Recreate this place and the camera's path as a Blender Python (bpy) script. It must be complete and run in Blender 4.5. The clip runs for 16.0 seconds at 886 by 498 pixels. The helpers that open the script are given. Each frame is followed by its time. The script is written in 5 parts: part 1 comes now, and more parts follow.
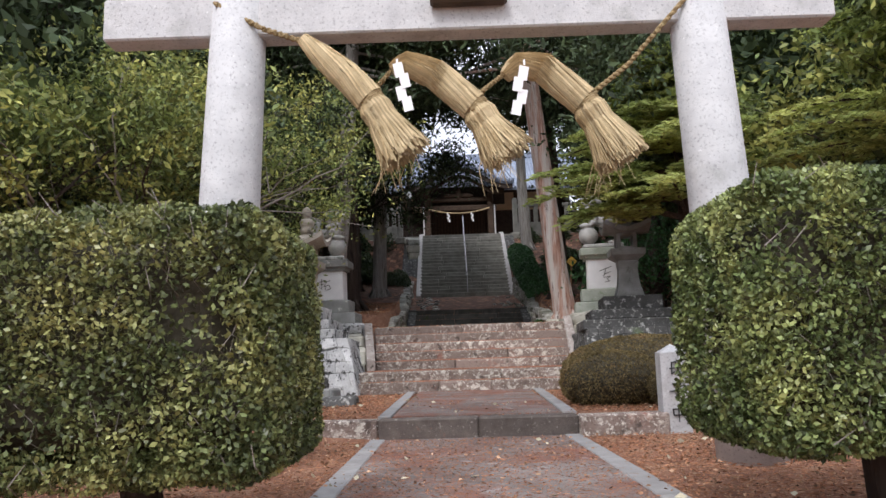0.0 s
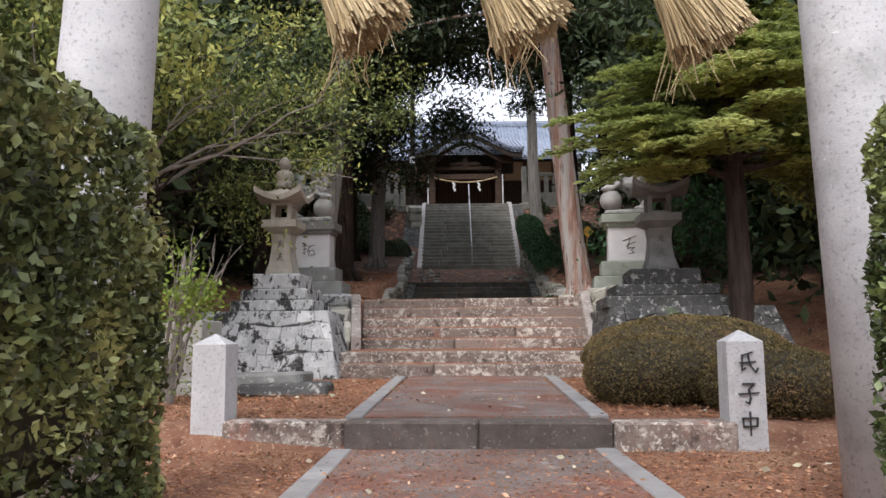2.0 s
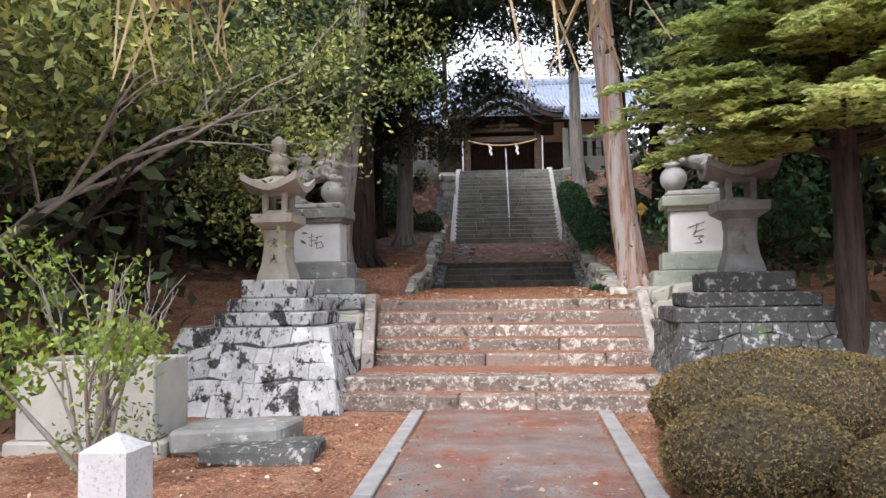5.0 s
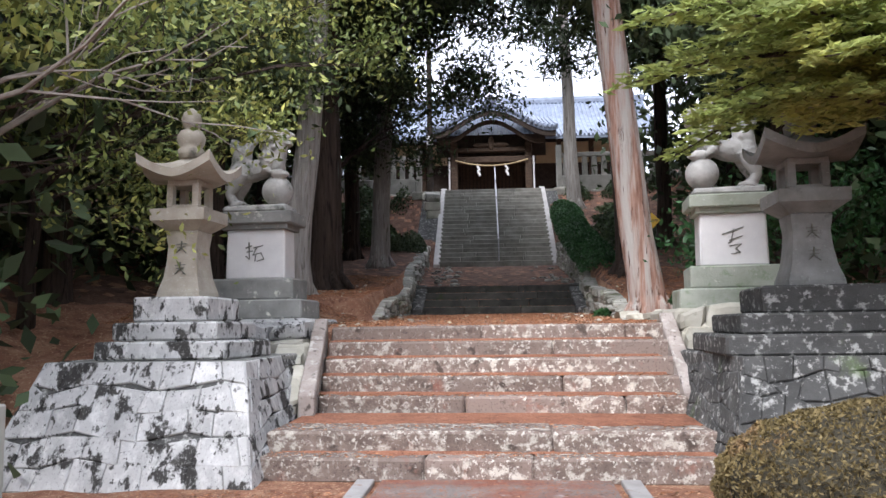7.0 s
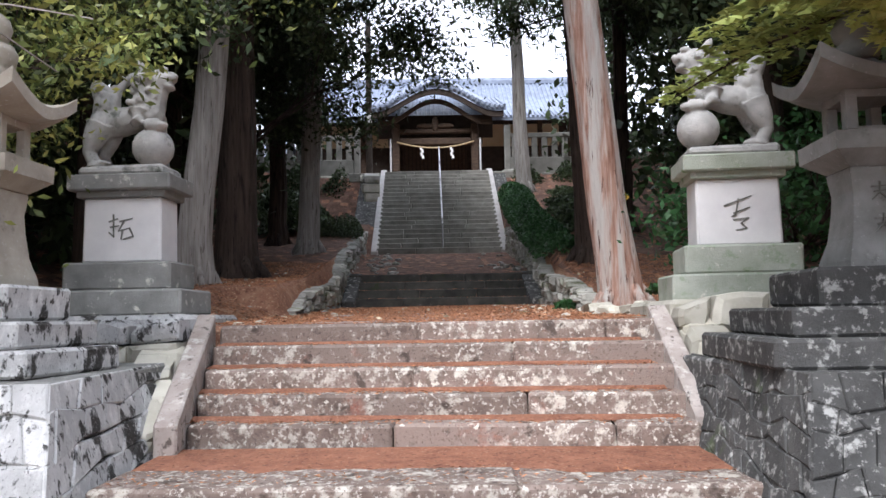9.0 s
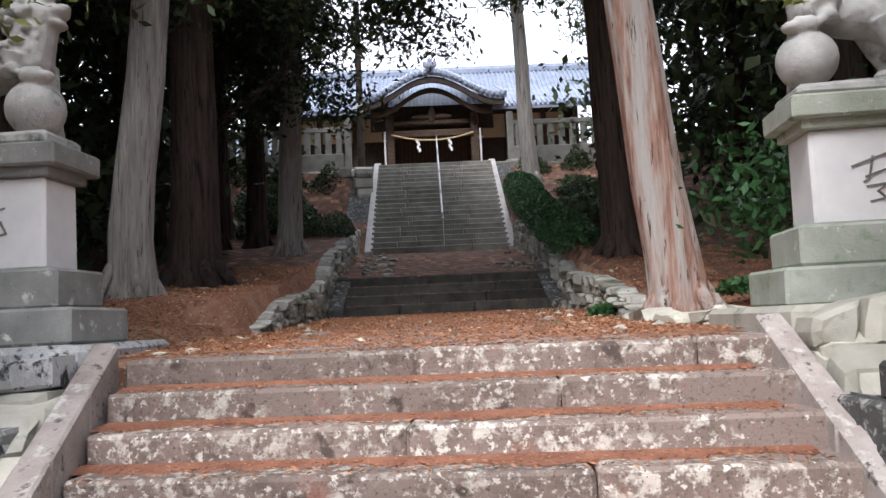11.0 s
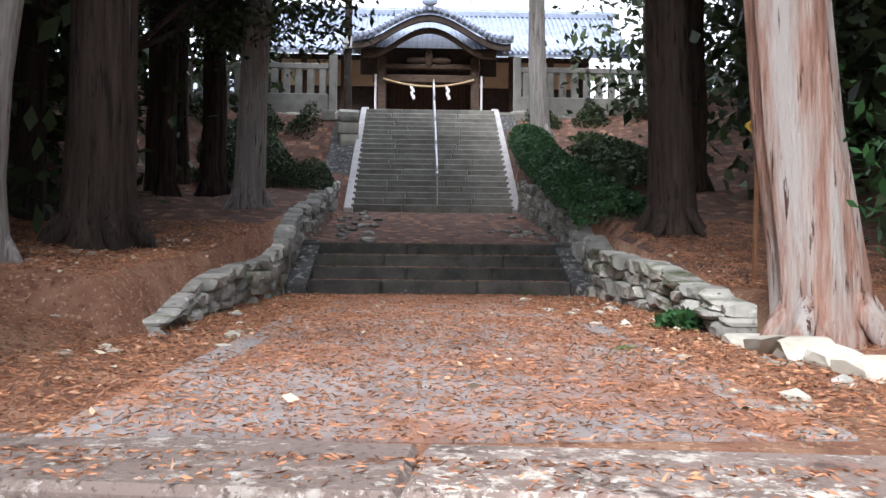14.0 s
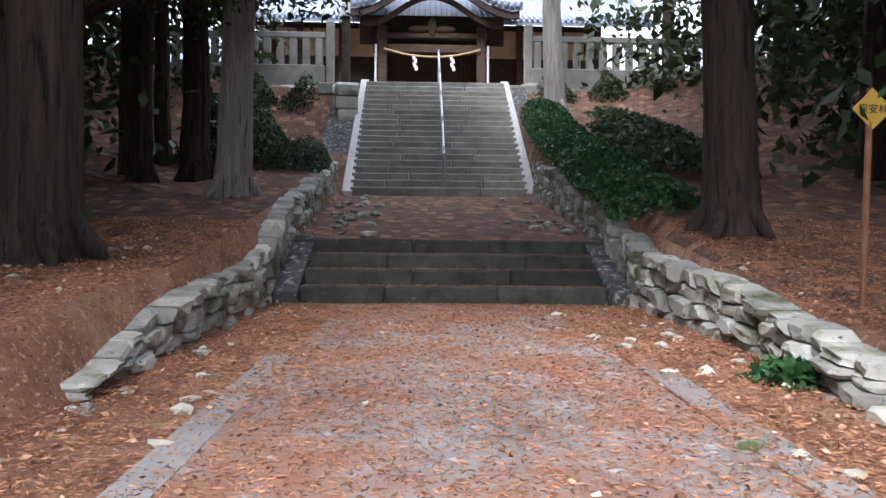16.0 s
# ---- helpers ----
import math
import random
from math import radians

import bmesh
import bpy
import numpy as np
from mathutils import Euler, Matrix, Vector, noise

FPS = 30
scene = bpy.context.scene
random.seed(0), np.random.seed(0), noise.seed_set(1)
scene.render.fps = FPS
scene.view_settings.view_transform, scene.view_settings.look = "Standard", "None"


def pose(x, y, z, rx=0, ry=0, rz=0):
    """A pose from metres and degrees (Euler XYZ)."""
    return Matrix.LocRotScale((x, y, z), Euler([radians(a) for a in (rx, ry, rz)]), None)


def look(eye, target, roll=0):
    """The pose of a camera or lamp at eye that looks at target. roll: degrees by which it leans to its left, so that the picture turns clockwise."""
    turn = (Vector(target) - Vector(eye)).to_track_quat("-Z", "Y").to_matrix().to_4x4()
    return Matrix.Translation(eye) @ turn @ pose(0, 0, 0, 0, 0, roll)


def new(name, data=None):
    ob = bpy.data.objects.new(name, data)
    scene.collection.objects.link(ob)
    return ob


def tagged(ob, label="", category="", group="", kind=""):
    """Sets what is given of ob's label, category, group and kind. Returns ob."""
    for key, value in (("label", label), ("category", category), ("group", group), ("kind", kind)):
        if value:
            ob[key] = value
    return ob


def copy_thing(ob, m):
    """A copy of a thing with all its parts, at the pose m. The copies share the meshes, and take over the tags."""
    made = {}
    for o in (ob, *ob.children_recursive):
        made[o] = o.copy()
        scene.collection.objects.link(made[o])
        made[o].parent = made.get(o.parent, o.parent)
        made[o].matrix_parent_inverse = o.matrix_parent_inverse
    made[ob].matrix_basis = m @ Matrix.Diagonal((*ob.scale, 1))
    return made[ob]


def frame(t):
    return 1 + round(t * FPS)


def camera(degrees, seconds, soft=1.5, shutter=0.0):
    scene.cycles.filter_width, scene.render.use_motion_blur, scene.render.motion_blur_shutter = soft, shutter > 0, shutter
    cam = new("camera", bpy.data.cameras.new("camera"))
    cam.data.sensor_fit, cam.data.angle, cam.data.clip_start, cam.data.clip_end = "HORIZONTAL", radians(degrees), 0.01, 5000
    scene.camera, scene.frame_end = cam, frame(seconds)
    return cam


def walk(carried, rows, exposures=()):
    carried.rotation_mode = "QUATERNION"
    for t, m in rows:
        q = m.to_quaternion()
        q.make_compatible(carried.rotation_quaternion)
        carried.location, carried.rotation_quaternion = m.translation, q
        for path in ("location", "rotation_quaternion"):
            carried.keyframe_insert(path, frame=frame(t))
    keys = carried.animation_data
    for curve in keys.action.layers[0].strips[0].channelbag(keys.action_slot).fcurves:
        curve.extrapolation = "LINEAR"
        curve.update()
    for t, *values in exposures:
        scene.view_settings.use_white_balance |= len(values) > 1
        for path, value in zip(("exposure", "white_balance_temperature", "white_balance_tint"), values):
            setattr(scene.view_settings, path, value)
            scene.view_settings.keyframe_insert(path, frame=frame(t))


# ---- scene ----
cam = camera(60.2, 16.0)
PATH = [
    (0, (0.093, 1.162, 0.47), (0.077, 3.141, 0.764), -1.8),
    (0.5, (0.116, 1.655, 0.504), (0.094, 3.635, 0.788), -1.9),
    (1, (0.124, 2.162, 0.491), (0.222, 4.14, 0.77), -1.4),
    (1.5, (0.15, 2.675, 0.486), (0.183, 4.663, 0.705), -1.2),
    (2, (0.173, 3.153, 0.548), (0.14, 5.14, 0.776), -0.4),
    (2.5, (0.224, 3.487, 0.709), (0.226, 5.482, 0.851), 0.8),
    (3, (0.22, 3.738, 0.847), (0.228, 5.737, 0.883), 1.2),
    (3.5, (0.242, 4.02, 0.981), (0.265, 6.02, 1.005), 0.1),
    (4, (0.266, 4.331, 1.108), (0.268, 6.331, 1.138), 0.8),
    (4.5, (0.268, 4.741, 1.213), (0.301, 6.741, 1.166), 1.2),
    (5, (0.299, 5.193, 1.278), (0.161, 7.185, 1.398), -0.8),
    (5.2, (0.339, 5.455, 1.268), (0.203, 7.447, 1.389), -0.3),
    (7.3, (0.378, 7.948, 1.183), (0.274, 9.935, 1.389), -1.0),
    (7.5, (0.383, 8.163, 1.178), (0.282, 10.153, 1.343), -1.4),
    (8, (0.408, 8.717, 1.179), (0.373, 10.699, 1.449), -2.3),
    (8.2, (0.414, 8.921, 1.196), (0.404, 10.906, 1.442), -1.9),
    (10.3, (0.428, 11.136, 1.324), (0.474, 13.13, 1.477), -0.8),
    (10.5, (0.428, 11.358, 1.348), (0.437, 13.35, 1.521), -1.1),
    (11, (0.421, 11.906, 1.381), (0.454, 13.898, 1.557), -2.6),
    (11.5, (0.454, 12.455, 1.393), (0.56, 14.444, 1.58), -1.8),
    (12, (0.444, 12.917, 1.406), (0.558, 14.909, 1.542), -1.0),
    (12.5, (0.432, 13.391, 1.422), (0.523, 15.386, 1.541), -2.2),
    (13, (0.372, 13.831, 1.482), (0.378, 15.82, 1.696), -2.4),
    (13.5, (0.343, 14.251, 1.581), (0.356, 16.247, 1.718), -1.7),
    (14, (0.344, 14.654, 1.693), (0.412, 16.651, 1.757), 0.5),
    (14.5, (0.311, 15.065, 1.748), (0.438, 17.059, 1.849), -0.1),
    (15, (0.28, 15.43, 1.794), (0.284, 17.425, 1.941), -1.8),
    (15.5, (0.256, 15.773, 1.92), (0.376, 17.767, 2.004), -0.4),
    (16, (0.234, 16.062, 2.046), (0.303, 18.061, 2.036), 0.5),
]
walk(cam, [(t, look(eye, target, roll)) for t, eye, target, roll in PATH],
     [(t, stops, kelvin, 15) for t, stops, kelvin in ((0, 0.4, 6200), (2, 0.48, 6300), (3.5, 0.6, 6300), (4.5, 1.05, 6250), (8, 1.1, 6000), (10.8, 1.1, 6100), (11.5, 0.92, 6200), (12.5, 0.95, 6200), (14, 1.5, 6000), (15, 1.55, 5900), (16, 1.6, 5850))])

# ---- light ----
SUN_UP, SUN_ROUND = radians(48), radians(199)
world = bpy.data.worlds.new("sky")
scene.world = world
world.use_nodes = True
wn = world.node_tree.nodes
sky = wn.new("ShaderNodeTexSky")
sky.sky_type, sky.sun_disc = "NISHITA", False
sky.sun_elevation, sky.sun_rotation = SUN_UP, SUN_ROUND
sky.air_density, sky.dust_density, sky.ozone_density = 1.0, 6.0, 1.0
cloud = wn.new("ShaderNodeTexNoise")
cloud.inputs["Scale"].default_value, cloud.inputs["Detail"].default_value = 2.5, 5.0
cover_fac = wn.new("ShaderNodeMapRange")
cover_fac.inputs["From Min"].default_value, cover_fac.inputs["From Max"].default_value = 0.3, 0.6
cover_fac.inputs["To Min"].default_value, cover_fac.inputs["To Max"].default_value = 0.6, 1.0
veil = wn.new("ShaderNodeMixRGB")
veil.inputs[2].default_value = (7.6, 7.9, 8.4, 1)
world.node_tree.links.new(cloud.outputs["Fac"], cover_fac.inputs["Value"])
world.node_tree.links.new(cover_fac.outputs[0], veil.inputs[0])
world.node_tree.links.new(sky.outputs[0], veil.inputs[1])
world.node_tree.links.new(veil.outputs[0], wn["Background"].inputs[0])
wn["Background"].inputs[1].default_value = 0.15
sun_data = bpy.data.lights.new("sun", "SUN")
sun_data.energy, sun_data.angle, sun_data.color = 1.7, radians(20), (1.0, 0.97, 0.93)
sun = new("sun", sun_data)
sun.matrix_world = look((-6.5, -13, 22.1), (0, 6, 0))

# ---- materials ----
MATS = {}


def material(name, stops, scale=6.0, rough=0.85, bump=0.3, patches=(), vary=0.0, island=0.0, metal=0.0, stretch=(1, 1, 1), fine=40.0, through_light=0.0):
    """stops: (position, colour) of the base ramp; patches: (scale, from, to, colour, seed) laid on it."""
    m = bpy.data.materials.new(name)
    m.use_nodes = True
    nt = m.node_tree
    n, l = nt.nodes, nt.links
    bsdf = n["Principled BSDF"]
    bsdf.inputs["Roughness"].default_value, bsdf.inputs["Metallic"].default_value = rough, metal
    bsdf.inputs["Specular IOR Level"].default_value = 0.3
    geo = n.new("ShaderNodeNewGeometry")
    mp = n.new("ShaderNodeMapping")
    mp.inputs["Scale"].default_value = stretch
    l.new(geo.outputs["Position"], mp.inputs["Vector"])

    def noise_at(s, detail=6.0, seed=0.0, roughness=0.6):
        t = n.new("ShaderNodeTexNoise")
        t.noise_dimensions = "4D"
        t.inputs["W"].default_value = seed
        t.inputs["Scale"].default_value, t.inputs["Detail"].default_value, t.inputs["Roughness"].default_value = s, detail, roughness
        l.new(mp.outputs[0], t.inputs["Vector"])
        return t.outputs["Fac"]

    ramp = n.new("ShaderNodeValToRGB")
    while len(ramp.color_ramp.elements) < len(stops):
        ramp.color_ramp.elements.new(0.5)
    for e, (p, c) in zip(ramp.color_ramp.elements, stops):
        e.position, e.color = p, (*c, 1)
    l.new(noise_at(scale, 8.0), ramp.inputs[0])
    col = ramp.outputs[0]
    for s, a, b, c, seed in patches:
        mr = n.new("ShaderNodeMapRange")
        mr.inputs["From Min"].default_value, mr.inputs["From Max"].default_value = a, b
        l.new(noise_at(s, 9.0, seed, 0.65), mr.inputs["Value"])
        mx = n.new("ShaderNodeMixRGB")
        l.new(mr.outputs[0], mx.inputs[0])
        l.new(col, mx.inputs[1])
        mx.inputs[2].default_value = (*c, 1)
        col = mx.outputs[0]
    if vary or island:
        hsv = n.new("ShaderNodeHueSaturation")
        mr = n.new("ShaderNodeMapRange")
        if island:
            src = geo.outputs["Random Per Island"]
        else:
            src = n.new("ShaderNodeObjectInfo").outputs["Random"]
        amount = island or vary
        mr.inputs["To Min"].default_value, mr.inputs["To Max"].default_value = 1 - amount, 1 + amount
        l.new(src, mr.inputs["Value"])
        l.new(mr.outputs[0], hsv.inputs["Value"])
        l.new(col, hsv.inputs["Color"])
        col = hsv.outputs[0]
    l.new(col, bsdf.inputs["Base Color"])
    if bump:
        b = n.new("ShaderNodeBump")
        b.inputs["Strength"].default_value, b.inputs["Distance"].default_value = bump, 0.06 if stretch[2] < 0.5 else 0.02
        l.new(noise_at(fine, 6.0, 3.0, 0.7), b.inputs["Height"])
        l.new(b.outputs[0], bsdf.inputs["Normal"])
    if through_light:
        tr = n.new("ShaderNodeBsdfTranslucent")
        mix = n.new("ShaderNodeMixShader")
        mix.inputs[0].default_value = through_light
        l.new(col, tr.inputs[0])
        l.new(bsdf.outputs[0], mix.inputs[1])
        l.new(tr.outputs[0], mix.inputs[2])
        l.new(mix.outputs[0], n["Material Output"].inputs[0])
    MATS[name] = m
    return m


WHITE_L, BLACK_L, MOSS = (0.62, 0.6, 0.54), (0.035, 0.033, 0.03), (0.1, 0.14, 0.06)
granite_white = material("pale granite", [(0.3, (0.46, 0.46, 0.46)), (0.7, (0.62, 0.62, 0.61))], 5, 0.8, 0.3, [(2.4, 0.56, 0.72, (0.34, 0.34, 0.32), 5), (45, 0.54, 0.64, (0.34, 0.34, 0.34), 2), (28, 0.62, 0.68, (0.74, 0.74, 0.73), 8)], fine=60)
step_stone = material("lichened step stone", [(0.3, (0.13, 0.098, 0.08)), (0.55, (0.24, 0.185, 0.155)), (0.75, (0.32, 0.265, 0.23))], 5, 0.9, 0.6,
                      [(9, 0.52, 0.6, (0.54, 0.5, 0.43), 11), (24, 0.55, 0.6, (0.62, 0.58, 0.51), 1), (1.25, 0.5, 0.57, (0.25, 0.195, 0.165), 21), (3.0, 0.58, 0.7, (0.28, 0.125, 0.088), 7), (6, 0.57, 0.64, (0.09, 0.07, 0.058), 4), (17, 0.61, 0.65, (0.6, 0.56, 0.49), 33), (48, 0.55, 0.63, (0.12, 0.09, 0.075), 15)], vary=0.2, fine=45)
drift_needles = material("drifted red needles", [(0.3, (0.24, 0.1, 0.062)), (0.7, (0.44, 0.2, 0.12))], 6, 0.97, 1.0, [(30, 0.55, 0.63, (0.14, 0.06, 0.04), 2), (45, 0.57, 0.64, (0.56, 0.34, 0.22), 5)], fine=80)
border_stone = material("blotched border stone", [(0.3, (0.3, 0.25, 0.22)), (0.7, (0.5, 0.45, 0.41))], 4, 0.9, 0.5,
                        [(6, 0.55, 0.64, (0.62, 0.6, 0.55), 1), (8, 0.58, 0.64, (0.12, 0.1, 0.085), 9), (30, 0.58, 0.66, (0.2, 0.16, 0.14), 3)], vary=0.14, fine=50)
kerb_dark = material("dark worn kerb stone", [(0.3, (0.085, 0.07, 0.06)), (0.7, (0.18, 0.15, 0.13))], 6, 0.92, 0.7, [(30, 0.58, 0.66, (0.32, 0.29, 0.26), 4), (5, 0.6, 0.7, (0.24, 0.13, 0.09), 6)], vary=0.12, fine=50)
wall_stone = material("blotched wall stone", [(0.3, (0.38, 0.38, 0.37)), (0.7, (0.56, 0.56, 0.55))], 3, 0.9, 0.5,
                      [(9, 0.5, 0.66, (0.64, 0.64, 0.62), 1), (4.2, 0.53, 0.57, (0.045, 0.043, 0.04), 9), (13, 0.57, 0.61, (0.07, 0.068, 0.062), 2), (48, 0.56, 0.66, (0.3, 0.3, 0.29), 3)], vary=0.14, stretch=(1.2, 1.2, 0.75), fine=50)
dark_stone = material("dark lichened stone", [(0.3, (0.045, 0.045, 0.043)), (0.7, (0.11, 0.11, 0.105))], 3, 0.9, 0.6,
                      [(13, 0.54, 0.62, (0.36, 0.36, 0.34), 1), (24, 0.6, 0.66, (0.3, 0.3, 0.28), 8), (2.5, 0.62, 0.75, MOSS, 6)], vary=0.2, fine=50)
lantern_stone = material("warm lantern granite", [(0.3, (0.28, 0.25, 0.2)), (0.7, (0.42, 0.39, 0.33))], 5, 0.85, 0.3,
                         [(4, 0.6, 0.7, (0.14, 0.13, 0.11), 3), (40, 0.58, 0.68, (0.5, 0.48, 0.44), 1)], vary=0.08, fine=80)
lantern_grey = material("grey lantern granite", [(0.3, (0.17, 0.17, 0.16)), (0.7, (0.28, 0.28, 0.27))], 5, 0.85, 0.3,
                        [(4, 0.6, 0.7, (0.1, 0.1, 0.09), 3), (40, 0.6, 0.68, (0.36, 0.36, 0.35), 1)], vary=0.08, fine=80)
die_white = material("white pedestal stone", [(0.3, (0.62, 0.61, 0.6)), (0.7, (0.74, 0.73, 0.71))], 4, 0.75, 0.1, [(2.5, 0.62, 0.8, (0.46, 0.44, 0.4), 4)], fine=80)
green_stone = material("mossy pedestal stone", [(0.3, (0.26, 0.29, 0.22)), (0.7, (0.44, 0.46, 0.4))], 3, 0.9, 0.4, [(5, 0.55, 0.68, (0.16, 0.24, 0.12), 2), (14, 0.6, 0.68, WHITE_L, 3)], vary=0.1)
grey_stone = material("grey pedestal stone", [(0.3, (0.17, 0.17, 0.16)), (0.7, (0.32, 0.32, 0.3))], 3, 0.9, 0.4, [(8, 0.58, 0.66, WHITE_L, 3), (5, 0.62, 0.7, BLACK_L, 2)], vary=0.12)
lion_stone = material("weathered lion granite", [(0.3, (0.3, 0.3, 0.28)), (0.7, (0.52, 0.51, 0.48))], 6, 0.88, 0.5, [(5, 0.56, 0.66, (0.14, 0.15, 0.13), 2), (4, 0.62, 0.72, (0.18, 0.24, 0.15), 8)], fine=45)
rubble = material("mossy field stone", [(0.3, (0.24, 0.24, 0.205)), (0.7, (0.48, 0.47, 0.42))], 4, 0.95, 0.7, [(7, 0.56, 0.66, (0.6, 0.59, 0.53), 1), (2.2, 0.54, 0.66, (0.1, 0.12, 0.045), 5), (14, 0.6, 0.66, (0.06, 0.06, 0.05), 8)], vary=0.35, fine=35)
pale_rubble = material("pale field stone", [(0.3, (0.42, 0.4, 0.32)), (0.7, (0.6, 0.58, 0.5))], 4, 0.95, 0.5, [(5, 0.6, 0.7, (0.22, 0.22, 0.17), 5)], vary=0.2, fine=35)
dark_step = material("dark mossy step stone", [(0.3, (0.03, 0.03, 0.027)), (0.7, (0.1, 0.095, 0.082))], 4, 0.85, 0.5, [(16, 0.64, 0.7, (0.3, 0.29, 0.26), 1), (3, 0.58, 0.7, (0.05, 0.065, 0.025), 5)], vary=0.2)
stair_stone = material("worn stair stone", [(0.3, (0.2, 0.195, 0.17)), (0.7, (0.38, 0.37, 0.33))], 3, 0.9, 0.4, [(9, 0.6, 0.7, (0.1, 0.1, 0.08), 2)], vary=0.15)
ramp_white = material("pale kerb stone", [(0.3, (0.46, 0.44, 0.42)), (0.7, (0.62, 0.6, 0.58))], 4, 0.85, 0.3, [(6, 0.6, 0.7, (0.25, 0.23, 0.2), 2)], vary=0.1)
slab = material("concrete path under red litter", [(0.35, (0.13, 0.11, 0.1)), (0.6, (0.26, 0.23, 0.21))], 1.6, 0.95, 0.5,
                [(1.6, 0.45, 0.62, (0.22, 0.09, 0.06), 4), (34, 0.53, 0.6, (0.3, 0.13, 0.08), 2), (5, 0.58, 0.7, (0.36, 0.33, 0.31), 6), (50, 0.57, 0.64, (0.06, 0.05, 0.045), 9)], fine=70)
shrine_slab = material("stone paving under orange needles", [(0.35, (0.2, 0.17, 0.155)), (0.6, (0.34, 0.31, 0.295))], 2.2, 0.95, 0.6,
                       [(1.3, 0.46, 0.6, (0.3, 0.15, 0.095), 4), (9, 0.55, 0.63, (0.34, 0.185, 0.115), 12), (6, 0.6, 0.66, (0.46, 0.45, 0.45), 6), (40, 0.57, 0.64, (0.1, 0.055, 0.04), 9)], fine=60)
buried_band = material("grey strip sunk in needles", [(0.3, (0.2, 0.19, 0.18)), (0.7, (0.34, 0.33, 0.32))], 5, 0.9, 0.4,
                       [(2.2, 0.5, 0.58, (0.3, 0.15, 0.09), 2), (30, 0.55, 0.64, (0.4, 0.22, 0.13), 5)], vary=0.1)
band = material("grey kerb strip", [(0.3, (0.25, 0.24, 0.23)), (0.7, (0.37, 0.36, 0.35))], 5, 0.9, 0.3, [(9, 0.6, 0.7, (0.25, 0.13, 0.08), 2)], vary=0.1)
earth = material("red needle litter", [(0.3, (0.17, 0.082, 0.052)), (0.5, (0.3, 0.145, 0.09)), (0.7, (0.42, 0.25, 0.16))], 3.5, 0.97, 1.0,
                 [(0.9, 0.54, 0.68, (0.46, 0.29, 0.18), 3), (5, 0.56, 0.66, (0.17, 0.075, 0.048), 12), (28, 0.55, 0.62, (0.55, 0.36, 0.23), 2), (38, 0.58, 0.64, (0.09, 0.04, 0.025), 7)], fine=90)
# brown forest litter, with the wood's shade also mixed into its colour
shaded_duff = material("rotting forest litter darkened for tree shade", [(0.3, (0.085, 0.05, 0.036)), (0.5, (0.15, 0.085, 0.06)), (0.7, (0.23, 0.14, 0.1))], 4, 0.97, 1.0,
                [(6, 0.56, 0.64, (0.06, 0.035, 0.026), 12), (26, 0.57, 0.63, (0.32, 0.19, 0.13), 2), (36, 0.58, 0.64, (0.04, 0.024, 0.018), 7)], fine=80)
litter = material("fallen needle", [(0.3, (0.26, 0.11, 0.06)), (0.7, (0.5, 0.25, 0.13))], 9, 0.9, 0, island=0.6)
dry_leaf = material("dry brown leaf", [(0.3, (0.16, 0.07, 0.04)), (0.5, (0.34, 0.19, 0.11)), (0.7, (0.58, 0.42, 0.28))], 14, 0.85, 0, island=0.75)
pale_leaf = material("fallen pale leaf", [(0.3, (0.5, 0.45, 0.3)), (0.7, (0.65, 0.6, 0.46))], 9, 0.8, 0, island=0.25)
straw = material("rice straw", [(0.3, (0.42, 0.32, 0.17)), (0.7, (0.62, 0.5, 0.3))], 8, 0.8, 0.5, [(30, 0.6, 0.72, (0.3, 0.19, 0.07), 2)], island=0.3, fine=70)
rope_mat = material("twisted rope", [(0.3, (0.27, 0.2, 0.1)), (0.7, (0.42, 0.32, 0.17))], 30, 0.9, 0.6)
paper = material("white paper", [(0.3, (0.8, 0.8, 0.8)), (0.7, (0.86, 0.86, 0.86))], 6, 0.7, 0)
ink = material("carved black lettering", [(0.3, (0.03, 0.03, 0.03)), (0.7, (0.07, 0.07, 0.07))], 20, 0.8, 0)
grey_ink = material("carved grey lettering", [(0.3, (0.12, 0.12, 0.1)), (0.7, (0.2, 0.2, 0.18))], 20, 0.8, 0)
hedge_leaf = material("olive hedge leaf", [(0.3, (0.045, 0.062, 0.028)), (0.48, (0.13, 0.155, 0.058)), (0.7, (0.42, 0.41, 0.16))], 3.4, 0.33, 0, island=0.75, through_light=0.2)
green_hedge_leaf = material("green hedge leaf", [(0.3, (0.05, 0.075, 0.028)), (0.48, (0.13, 0.17, 0.06)), (0.7, (0.38, 0.41, 0.15))], 3.4, 0.3, 0, island=0.75, through_light=0.2)
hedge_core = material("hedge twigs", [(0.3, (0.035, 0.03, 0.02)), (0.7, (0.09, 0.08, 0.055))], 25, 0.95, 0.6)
azalea_leaf = material("brownish azalea leaf", [(0.3, (0.1, 0.075, 0.035)), (0.55, (0.19, 0.145, 0.06)), (0.7, (0.26, 0.15, 0.08))], 2.5, 0.7, 0, island=0.5, through_light=0.15)
broad_leaf = material("broad evergreen leaf", [(0.3, (0.07, 0.105, 0.035)), (0.48, (0.17, 0.215, 0.065)), (0.62, (0.42, 0.42, 0.12))], 1.2, 0.4, 0, island=0.6, through_light=0.3)
dark_leaf = material("dark forest leaf", [(0.3, (0.03, 0.048, 0.022)), (0.7, (0.085, 0.12, 0.052))], 0.8, 0.6, 0, island=0.6, through_light=0.1)
fir_leaf = material("fir needle spray", [(0.3, (0.22, 0.28, 0.09)), (0.5, (0.36, 0.42, 0.13)), (0.66, (0.52, 0.54, 0.18))], 1.3, 0.6, 0, island=0.4, through_light=0.45)
